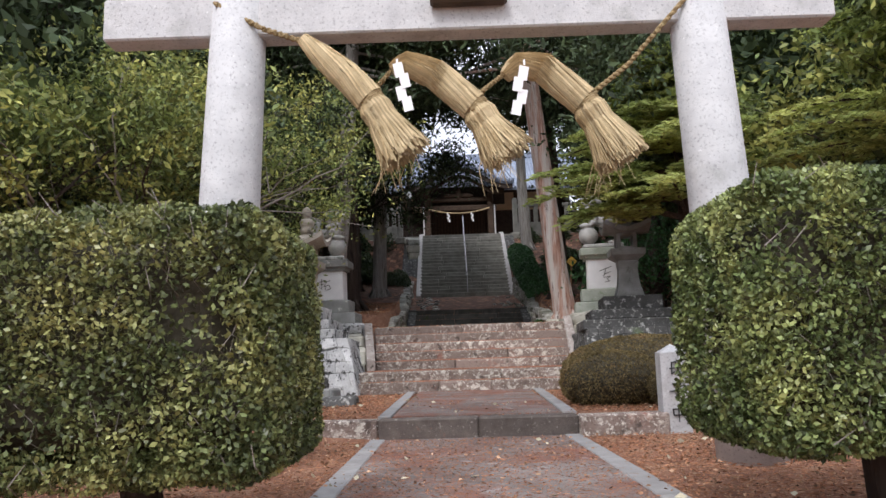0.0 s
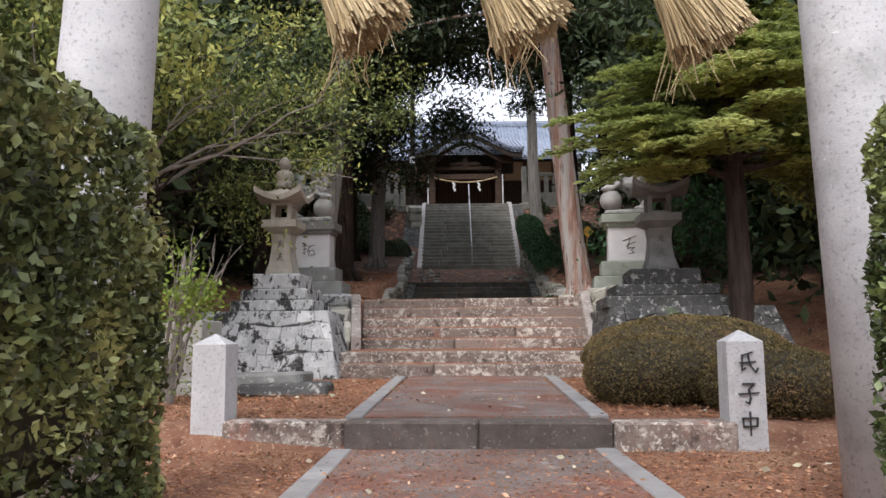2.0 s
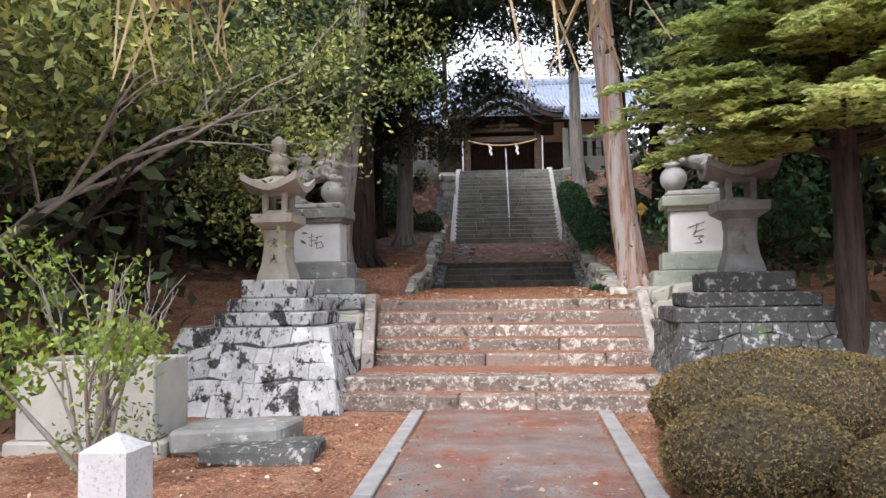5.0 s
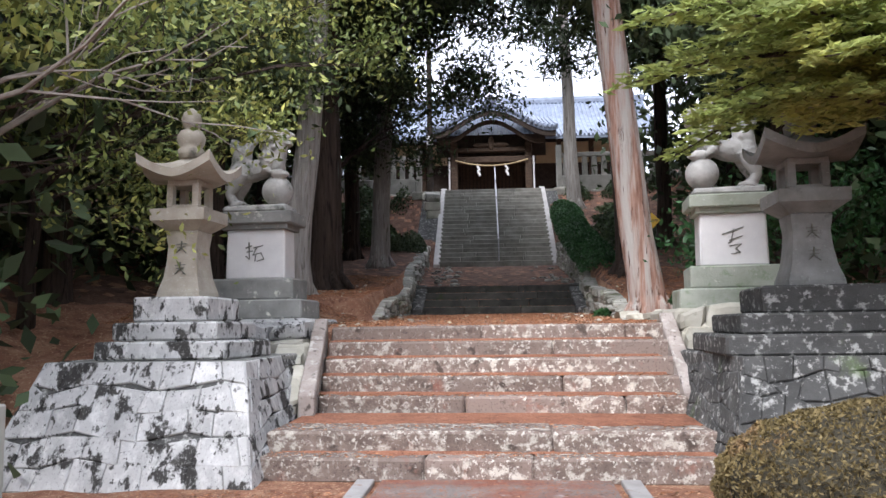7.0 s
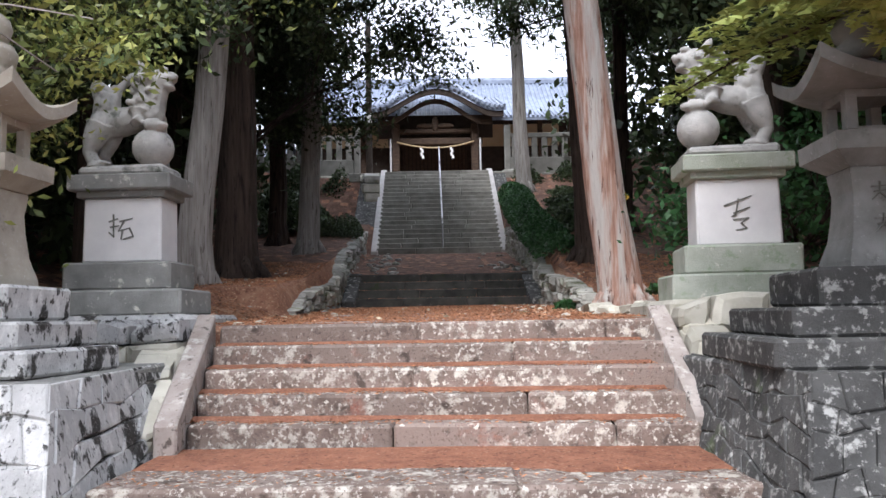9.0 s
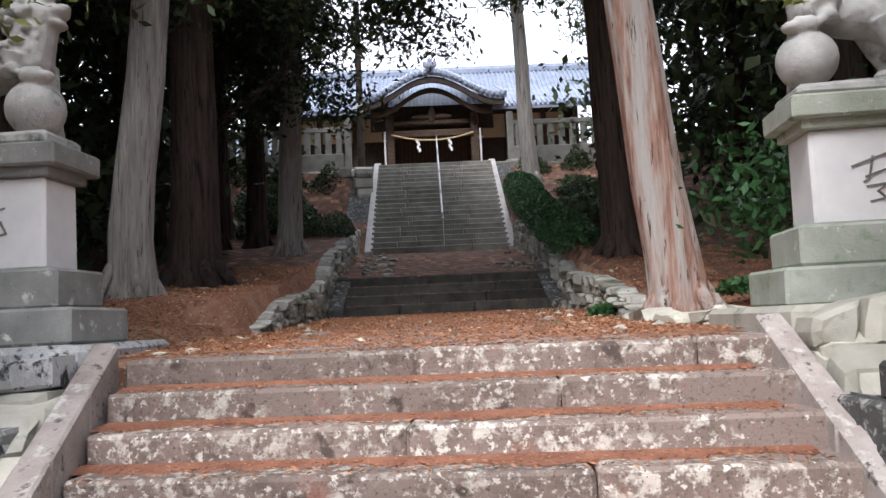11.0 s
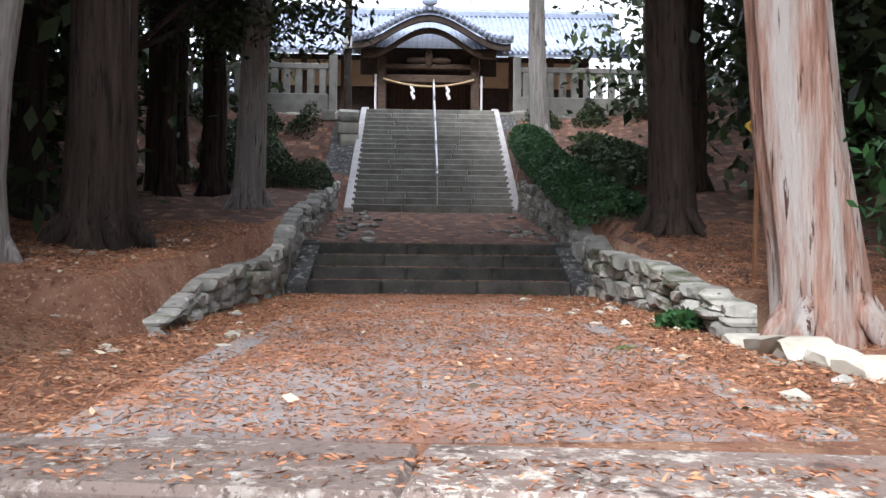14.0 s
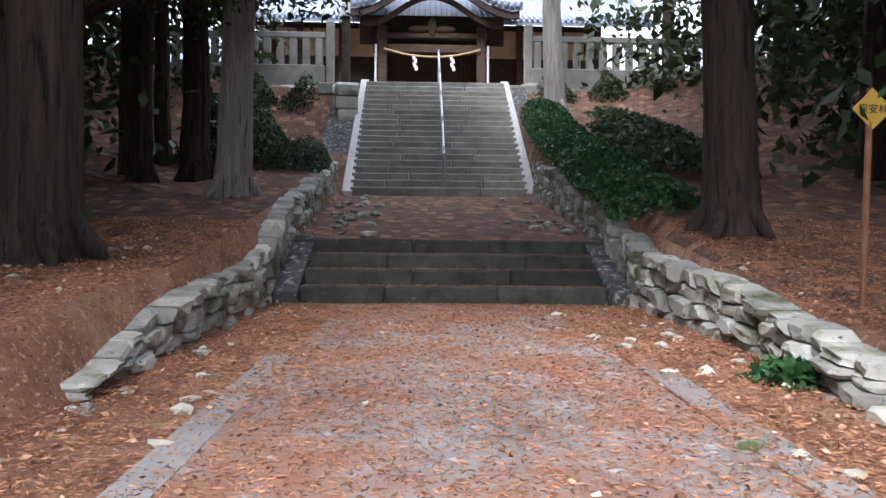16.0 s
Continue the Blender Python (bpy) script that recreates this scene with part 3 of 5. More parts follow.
# ---- block walls ----
def block_wall(name, label, p0, p1, q0, q1, rows, cols, mat, depth=0.25, gap=0.003, wob=0.16):
    """Coursed blocks on the face between the base line p0-p1 and the top line q0-q1."""
    t = thing(name, label, "wall", kind="structure")
    p0, p1, q0, q1 = map(Vector, (p0, p1, q0, q1))
    inn = (p1 - p0).cross(q0 - p0).normalized() * -depth
    r = random.Random(len(name) * 31 + rows)

    def at(u, w):
        return (p0.lerp(p1, u)).lerp(q0.lerp(q1, u), w)

    part("backing", merged(solid([at(0.01, 0), at(0.99, 0), at(0.99, 0.99), at(0.01, 0.99)], inn * 0.9, inn * 0.08)), dark_stone, t)
    L, H = max(0.2, (p1 - p0).length), max(0.2, (q0 - p0).length)
    ga, gw = gap / L, gap / H
    waves = [[r.uniform(0, 6.28) for _ in range(3)] for _ in range(rows + 1)]

    def course(j, u):
        if j in (0, rows):
            return j / rows
        f = waves[j]
        return (j + wob * (math.sin(u * L * 5.1 + f[0]) + 0.7 * math.sin(u * L * 11.3 + f[1]) + 0.5 * math.sin(u * L * 19 + f[2]))) / rows

    for j in range(rows):
        n = max(1, cols + r.choice((-1, 0, 0, 1)))
        off = 0.5 * (j % 2)
        cuts = [0] + sorted(min(0.97, max(0.03, (i + off + r.uniform(-0.28, 0.28)) / n)) for i in range(0 if off else 1, n)) + [1]
        slant = [0] + [r.uniform(-wob, wob) * 0.5 / n for _ in cuts[1:-1]] + [0]
        for k in range(len(cuts) - 1):
            a, b, sa, sb = cuts[k] + ga, cuts[k + 1] - ga, slant[k], slant[k + 1]
            bulge = inn.normalized() * -r.uniform(0, 0.014)
            face = [at(a - sa, course(j, a - sa) + gw), at(b - sb, course(j, b - sb) + gw), at(b + sb, course(j + 1, b + sb) - gw), at(a + sa, course(j + 1, a + sa) - gw)]
            part("stone", solid([c + bulge for c in face], inn, bevel=0.009), mat, t)
    return t


def solid(corners, inn, start=None, bevel=0.0):
    bm = bmesh.new()
    off = start if start is not None else Vector((0, 0, 0))
    f = [bm.verts.new(c + off) for c in corners]
    g = [bm.verts.new(c + inn) for c in corners]
    bm.faces.new(f)
    bm.faces.new(g[::-1])
    n = len(f)
    for i in range(n):
        bm.faces.new((f[(i + 1) % n], f[i], g[i], g[(i + 1) % n]))
    if bevel:
        bmesh.ops.bevel(bm, geom=[e for e in bm.edges if e.verts[0] in f and e.verts[1] in f], offset=bevel, segments=1, affect="EDGES", clamp_overlap=True)
    bmesh.ops.recalc_face_normals(bm, faces=bm.faces)
    return bm


# lantern terraces
block_wall("terrace_wall_left", "battered wall of blotched granite blocks", (-3.75, 13.6, -0.06), (-1.42, 13.42, -0.06), (-3.4, 14.05, 0.93), (-1.64, 13.93, 0.93), 5, 8, wall_stone)
block_wall("terrace_wall_left_side", "battered granite side of the lantern terrace", (-1.42, 13.42, -0.06), (-1.46, 15.0, 0.25), (-1.64, 13.93, 0.93), (-1.7, 15.9, 0.93), 5, 6, wall_stone)
block_wall("terrace_wall_left_back", "granite side of the lantern terrace", (-3.75, 16, 0.3), (-3.75, 13.62, -0.06), (-3.45, 16, 0.93), (-3.45, 14.1, 0.93), 3, 3, wall_stone)
block_wall("terrace_wall_right", "dark lichen-spotted wall of fitted stones", (2.05, 13.15, -0.1), (4.7, 12.95, -0.1), (2.3, 13.55, 0.94), (4.4, 13.4, 0.94), 7, 13, dark_stone, wob=0.24)
block_wall("terrace_wall_right_side", "dark streaked side of the lantern terrace", (2.12, 14.9, 0.2), (2.05, 13.15, -0.1), (2.4, 15.6, 0.94), (2.3, 13.55, 0.94), 7, 9, dark_stone, wob=0.24)
block_wall("terrace_wall_right_end", "dark side of the lantern terrace", (4.7, 12.95, -0.1), (4.7, 15.6, 0.3), (4.4, 13.4, 0.94), (4.4, 15.6, 0.94), 4, 4, dark_stone)
for nm, x0, x1, y0, y1, mt in (("terrace_top_left", -3.38, -1.67, 14.03, 16.0, grey_stone), ("terrace_top_right", 2.33, 4.38, 13.58, 15.6, dark_stone)):
    tagged(part(nm, box(x0, x1, y0, y1, 0.5, 0.925, 0.02), mt), "flat stone top of the lantern terrace", "terrace", kind="structure")


# irregular stone facing below the pedestals
def rubble_wall(name, label, line, low, high, mats, cell=0.24, depth=0.3, seed=1, limit=300):
    """A dry wall of uneven stones along line (x, y points), between two heights given as functions of the way along."""
    t = thing(name, label, "wall", kind="structure")
    r = random.Random(seed)
    pts = [Vector((*p, 0)) for p in line]
    seg = [(a, b, (b - a).length) for a, b in zip(pts, pts[1:])]
    total = sum(s[2] for s in seg)

    def at(s, z, d):
        s = min(max(s, 0), total)
        for a, b, n in seg:
            if s <= n + 1e-6:
                u = (b - a) / n
                return a + u * s + Vector((-u.y, u.x, 0)) * d + Vector((0, 0, z))
            s -= n
        return pts[-1] + Vector((0, 0, z))

    cols = max(2, int(total / cell))
    joint = {}

    def corner(i, j, rows):
        if (i, j) not in joint:
            s = (i + (r.uniform(-0.42, 0.42) if 0 < i < cols else 0)) / cols * total
            w = (j + (r.uniform(-0.3, 0.3) if 0 < j < rows else r.uniform(-0.3, 0.22) if j else 0)) / rows
            joint[i, j] = (s, low(s / total) + (high(s / total) - low(s / total)) * w)
        return joint[i, j]

    rows = max(2, int(round(max(high(0.2) - low(0.2), high(0.8) - low(0.8)) / (cell * 0.85))))
    for i in range(cols):
        for j in range(rows):
            c = [corner(i, j, rows), corner(i + 1, j, rows), corner(i + 1, j + 1, rows), corner(i, j + 1, rows)]
            cx, cz = sum(p[0] for p in c) / 4, sum(p[1] for p in c) / 4
            q = []
            for k in range(4):
                a, b = c[k], c[(k + 1) % 4]
                q.append((cx + (a[0] - cx) * 0.9, cz + (a[1] - cz) * 0.9))
                q.append((cx + ((a[0] + b[0]) / 2 - cx) * r.uniform(0.9, 1.06), cz + ((a[1] + b[1]) / 2 - cz) * r.uniform(0.9, 1.06)))
            out = r.uniform(-0.08, 0.03)
            bm = bmesh.new()
            back = [bm.verts.new(at(s, z, depth)) for s, z in q]
            rim = [bm.verts.new(at(s, z, out + 0.045)) for s, z in q]
            face = [bm.verts.new(at(cx + (s - cx) * 0.72, cz + (z - cz) * 0.72, out + r.uniform(-0.015, 0.015))) for s, z in q]
            for u, w in ((back, rim), (rim, face)):
                for k in range(8):
                    bm.faces.new((u[k], u[(k + 1) % 8], w[(k + 1) % 8], w[k]))
            bm.faces.new(face)
            bmesh.ops.recalc_face_normals(bm, faces=bm.faces)
            part("stone", bm, r.choice(mats), t)
    return t


rubble_wall("facing_left", "pale fitted stones filling the bank beside the steps", [(-3.3, 16.2), (-1.66, 16.1)], lambda u: 0.8, lambda u: 1.27, [wall_stone, pale_rubble], 0.3, seed=3)
rubble_wall("facing_right", "pale fitted stones filling the bank beside the steps", [(2.44, 15.95), (3.9, 15.85)], lambda u: 0.55, lambda u: 1.36, [pale_rubble], 0.3, seed=4)
rubble_wall("facing_right_slope", "pale fitted stones beside the border of the steps", [(2.5, 16.2), (2.42, 14.9)], lambda u: 0.3, lambda u: 1.3 - 0.75 * u, [pale_rubble], 0.3, seed=14)
rubble_wall("facing_left_slope", "pale fitted stones beside the border of the steps", [(-1.5, 15.0), (-1.72, 16.6)], lambda u: 0.2, lambda u: 0.5 + 0.78 * u, [pale_rubble, wall_stone], 0.3, seed=15)


# ---- stone lanterns ----
def lantern(x, y, z, tone, base, label, tiers, s=1.0, deg=-5):
    t = thing("stone_lantern", label, "stone lantern", "pair of stone lanterns", at=(x, y, z))
    t.rotation_euler = (0, 0, radians(deg))
    for w, d, z0, z1 in tiers:
        part("base_tier", box(-w, w, -d, d, z0 + 0.002, z1, 0.02, 0.006), base, t)
    part("shaft", lathe([(s * a, b) for a, b in ((0.27, 0.57), (0.265, 0.62), (0.215, 0.76), (0.19, 0.92), (0.18, 1.05), (0.195, 1.14), (0.2, 1.19), (0.17, 1.22))], 4, square=True), tone, t)
    part("platform", lathe([(s * a, b) for a, b in ((0.2, 1.2), (0.34, 1.29), (0.345, 1.4), (0.3, 1.405))], 4, square=True), tone, t)
    fire = part("fire_box", box(-0.2 * s, 0.2 * s, -0.2 * s, 0.2 * s, 1.4, 1.45, 0.004), tone, t)
    part("fire_box_head", box(-0.2 * s, 0.2 * s, -0.2 * s, 0.2 * s, 1.63, 1.69, 0.004), tone, fire)
    for a in (-0.205 * s, 0.12 * s):
        for b in (-0.205 * s, 0.12 * s):
            part("fire_box_post", box(a, a + 0.085 * s, b, b + 0.085 * s, 1.43, 1.65, 0.006), tone, fire)
    bm = bmesh.new()
    n = 12
    grid = {}
    for i in range(n + 1):
        for j in range(n + 1):
            u, w = i / n * 2 - 1, j / n * 2 - 1
            m = max(abs(u), abs(w))
            lift = 0.16 * (abs(u * w)) ** 1.6
            grid[i, j] = (bm.verts.new((u * 0.47 * s, w * 0.47 * s, 1.76 + lift + 0.2 * (1 - m) ** 1.5)), bm.verts.new((u * 0.465 * s, w * 0.465 * s, 1.68 + lift * 0.9)))
    for i in range(n):
        for j in range(n):
            bm.faces.new([grid[a][0] for a in ((i, j), (i + 1, j), (i + 1, j + 1), (i, j + 1))])
            bm.faces.new([grid[a][1] for a in ((i, j + 1), (i + 1, j + 1), (i + 1, j), (i, j))])
    for i in range(n):
        for a, b in (((i, 0), (i + 1, 0)), ((i + 1, n), (i, n)), ((0, i + 1), (0, i)), ((n, i), (n, i + 1))):
            bm.faces.new((grid[b][0], grid[a][0], grid[a][1], grid[b][1]))
    part("roof", bm, tone, t)
    part("finial", lathe([(s * 1.1 * a, b) for a, b in ((0.13, 1.92), (0.15, 2.0), (0.12, 2.03), (0.145, 2.06), (0.16, 2.13), (0.12, 2.19), (0.06, 2.2), (0.09, 2.23), (0.115, 2.3), (0.09, 2.37), (0.02, 2.42))], 14), tone, t, smooth=True)
    for k in range(2):
        g = random.Random(k + 3)
        glyph("character", [[(0.1, 0.75), (0.9, 0.8)], [(0.5, 1), (0.45, 0.4)], [(0.2, 0.5), (0.8, 0.55)], [(0.45, 0.45), (0.1, 0.1)], [(0.5, 0.45), (0.9, 0.05)]], 0.12, (-0.06, -0.195 * s - 0.003 - k * 0.025 * s, 0.98 - k * 0.2), grey_ink, t, width=0.07)
    return t


lantern(-2.47, 14.78, 0.925, lantern_stone, wall_stone, "tall granite lantern on lichen-blotched tiers", ((0.62, 0.55, 0.0, 0.17), (0.5, 0.46, 0.17, 0.34), (0.36, 0.36, 0.34, 0.57)), 0.78)
lantern(3.2, 14.5, 0.925, lantern_grey, dark_stone, "tall grey granite lantern with an upswept roof", ((0.88, 0.75, 0.0, 0.17), (0.72, 0.6, 0.17, 0.34), (0.5, 0.42, 0.34, 0.57)), 0.86)


# ---- guardian lions ----
def pedestal(x, y, z, sm, stone, label, deg):
    t = thing("lion_pedestal", label, "pedestal", "pair of lion pedestals", at=(x, y, z))
    t.rotation_euler = (0, 0, radians(deg))
    part("lower_base", box(-0.66, 0.66, -0.4, 0.4, 0, 0.24, 0.02, 0.006), stone, t)
    part("upper_base", box(-0.52, 0.52, -0.31, 0.31, 0.242, 0.5, 0.02, 0.006), stone, t)
    die = part("die", box(-0.385, 0.385, -0.21, 0.21, 0.502, 1.13, 0.02, taper=0.008), die_white, t, "white granite block with carved characters")
    part("cap", merged(box(-0.5, 0.5, -0.31, 0.31, 1.19, 1.345, 0.015), box(-0.43, 0.43, -0.25, 0.25, 1.125, 1.2, 0.01)), stone, t)
    part("plinth", box(-0.43, 0.4, -0.24, 0.24, 1.347, 1.44, 0.03, 0.01), lion_stone, t)
    return t, die


def lion(x, y, z, flip, label, deg=-5):
    """A standing guardian lion with one paw on a ball and a plume tail; flip: -1 looks the other way."""
    f = flip

    def blob(x, y, z, rx, ry, rz, tilt=0, sub=2):
        return ellipsoid((x * f, y, z), (rx, ry, rz), (0, tilt * f, 0), sub)

    def limb(pts, rad):
        return tube([(x * f, y, z) for x, y, z in pts], rad, 12)

    bms = [blob(-0.08, 0, 0.44, 0.28, 0.145, 0.13, -14), blob(-0.26, 0, 0.42, 0.13, 0.155, 0.155), blob(0.13, 0, 0.53, 0.15, 0.16, 0.19, -20),
           limb([(0.13, 0, 0.5), (0.17, 0, 0.68), (0.2, 0, 0.8)], [0.15, 0.135, 0.13]),
           blob(0.22, 0, 0.8, 0.145, 0.14, 0.12), blob(0.32, 0, 0.825, 0.075, 0.1, 0.045), blob(0.31, 0, 0.745, 0.07, 0.09, 0.032), blob(0.375, 0, 0.845, 0.03, 0.045, 0.03),
           blob(0.3, -0.075, 0.89, 0.05, 0.04, 0.028), blob(0.3, 0.075, 0.89, 0.05, 0.04, 0.028),
           limb([(0.14, -0.09, 0.86), (0.1, -0.11, 0.93), (0.08, -0.115, 0.965)], [0.05, 0.035, 0.01]), limb([(0.14, 0.09, 0.86), (0.1, 0.11, 0.93), (0.08, 0.115, 0.965)], [0.05, 0.035, 0.01]),
           blob(0.22, -0.07, 0.175, 0.18, 0.175, 0.18, sub=3)]
    for sd in (-1, 1):
        bms.append(limb([(-0.25, 0.1 * sd, 0.4), (-0.3, 0.115 * sd, 0.26), (-0.335, 0.12 * sd, 0.14), (-0.29, 0.12 * sd, 0.05), (-0.28, 0.12 * sd, 0.0)], [0.12, 0.095, 0.06, 0.06, 0.085]))
        bms.append(blob(-0.22, 0.12 * sd, 0.03, 0.09, 0.065, 0.04))
    bms += [limb([(0.1, -0.12, 0.5), (0.1, -0.16, 0.4), (0.2, -0.17, 0.365), (0.3, -0.15, 0.365)], [0.1, 0.07, 0.055, 0.06]), blob(0.31, -0.15, 0.36, 0.075, 0.065, 0.04),
            limb([(0.15, 0.12, 0.5), (0.19, 0.14, 0.25), (0.2, 0.14, 0.0)], [0.1, 0.065, 0.085]),
            limb([(-0.26, 0, 0.5), (-0.25, 0, 0.6), (-0.28, 0, 0.7), (-0.35, 0, 0.79), (-0.37, 0, 0.83)], [0.11, 0.115, 0.1, 0.06, 0.015]),
            limb([(-0.22, 0, 0.56), (-0.2, 0, 0.68), (-0.17, 0, 0.78)], [0.1, 0.08, 0.02]),
            limb([(-0.2, 0, 0.6), (-0.14, 0, 0.74), (-0.03, 0, 0.84), (0.09, 0, 0.87), (0.16, 0, 0.85)], [0.055, 0.048, 0.045, 0.05, 0.06])]
    r = random.Random(5)
    for k in range(34):
        a = r.uniform(0, 6.28)
        u = r.random()
        bms.append(blob(0.1 + 0.07 * u + 0.14 * math.cos(a), 0.155 * math.sin(a), 0.56 + 0.26 * u, 0.036, 0.036, 0.036, sub=1))
    for k in range(12):
        bms.append(blob(-0.2 - 0.1 * r.random(), r.choice((-1, 1)) * 0.09, 0.55 + 0.15 * r.random(), 0.035, 0.035, 0.05, sub=1))
    ob = part("guardian_lion", merged(*bms), lion_stone, smooth=True)
    ob.location, ob.rotation_euler, ob.scale = (x, y, z), (0, 0, radians(deg)), (1.1, 1.1, 1.1)
    mod = ob.modifiers.new("remesh", "REMESH")
    mod.mode, mod.voxel_size, mod.use_smooth_shade = "VOXEL", 0.013, True
    return tagged(ob, label, "statue", "pair of guardian lions")


pl, die = pedestal(-2.5, 17.22, 1.31, 1, grey_stone, "stone pedestal with a white block and grey base", -4)
glyph("character", [[(0.05, 0.75), (0.35, 0.85)], [(0.2, 1.0), (0.22, 0.2), (0.05, 0.35)], [(0.1, 0.55), (0.4, 0.6)], [(0.45, 0.75), (0.9, 0.85)], [(0.62, 0.8), (0.4, 0.4), (0.8, 0.5), (0.95, 0.2), (0.6, 0.1)], [(0.55, 0.45), (0.5, 0.1)]], 0.26, (-0.13, -0.212, 0.7), grey_ink, die, width=0.06, thick=0.008)
pr, die = pedestal(3.3, 16.9, 1.35, 1, green_stone, "stone pedestal with a white block and mossy base", -7)
glyph("character", [[(0.1, 0.72), (0.85, 0.98)], [(0.35, 0.5), (0.8, 0.65)], [(0.5, 0.9), (0.4, 0.45), (0.3, 0.4)], [(0.35, 0.3), (0.75, 0.35), (0.55, 0.2), (0.7, 0.05), (0.4, 0.0)]], 0.32, (-0.16, -0.212, 0.64), grey_ink, die, width=0.05, thick=0.008)
lion(-2.5, 17.22, 2.742, 1, "weathered granite guardian lion with one paw on a ball", -4)
lion(3.24, 16.9, 2.782, -1, "mossy granite guardian lion with one paw on a ball", -7)
tagged(part("pedestal_footing", box(-3.35, -1.65, 16.5, 18.0, 1.0, 1.313, 0.04, 0.01), wall_stone), "rough stone footing under a pedestal", "footing", kind="structure")
tagged(part("pedestal_footing", box(2.45, 4.0, 16.2, 17.6, 0.9, 1.353, 0.04, 0.01), pale_rubble), "rough stone footing under a pedestal", "footing", kind="structure")

# ---- torii gate ----
torii = thing("torii_gate", "tall pale granite shrine gate with leaning round pillars", "torii gate", at=(0.3, 6.75, -0.3))
for s, x0, x1 in ((-1, -1.93, -1.74), (1, 1.9, 1.72)):
    part("pillar", tube([(x0, 0, -0.2), (x0 + (x1 - x0) * 0.5, 0, 2.0), (x1, 0, 4.35)], [0.245, 0.222, 0.2], 40), granite_white, torii, smooth=True)
part("tie_beam", box(-2.79, 2.77, -0.11, 0.11, 3.265, 3.6, 0.015), granite_white, torii)
part("lintel", box(-3.0, 2.95, -0.17, 0.17, 4.34, 4.6, 0.02), granite_white, torii)
part("top_beam", box(-3.2, 3.15, -0.22, 0.22, 4.602, 4.85, 0.03), granite_white, torii)
plaque = part("plaque", box(-0.24, 0.24, -0.2, -0.115, 3.52, 4.2, 0.02), old_wood, torii, "dark wooden name plaque under a small roof")
part("plaque_sill", box(-0.29, 0.29, -0.23, -0.112, 3.43, 3.515, 0.02), old_wood, plaque)

# ---- sacred rope ----
rope = thing("sacred_rope", "twisted straw rope with three thick straw tassels", "straw rope", at=(0.3, 6.58, 2.95))


def rel(x, z, y=0.0):
    return (x - 0.3, y, z - 3.0)


def cord(pts, rad, name="cord"):
    out = []
    n = 26
    P = [Vector(p) for p in pts]
    fine_pts = []
    for k in range(n * (len(P) - 1) + 1):
        i, u = min(k // n, len(P) - 2), k / n - min(k // n, len(P) - 2)
        fine_pts.append(P[i].lerp(P[i + 1], u))
    for ph in range(2):
        q = [p + Vector((0, math.cos(k * 0.9 + ph * 3.1416), math.sin(k * 0.9 + ph * 3.1416))) * rad * 0.55 for k, p in enumerate(fine_pts)]
        out.append(tube(q, [rad * 0.62] * len(q), 6))
    part(name, merged(*out), rope_mat, rope)


cord([rel(-1.62, 3.26), rel(-1.25, 3.04), rel(-0.93, 2.92)], 0.022)
cord([rel(-0.46, 2.5), rel(-0.36, 2.6), rel(-0.25, 2.73)], 0.02)
cord([rel(0.33, 2.46), rel(0.45, 2.55), rel(0.62, 2.68)], 0.02)
cord([rel(1.2, 2.46), rel(1.45, 2.65), rel(1.68, 2.9), rel(2.0, 3.25)], 0.022)


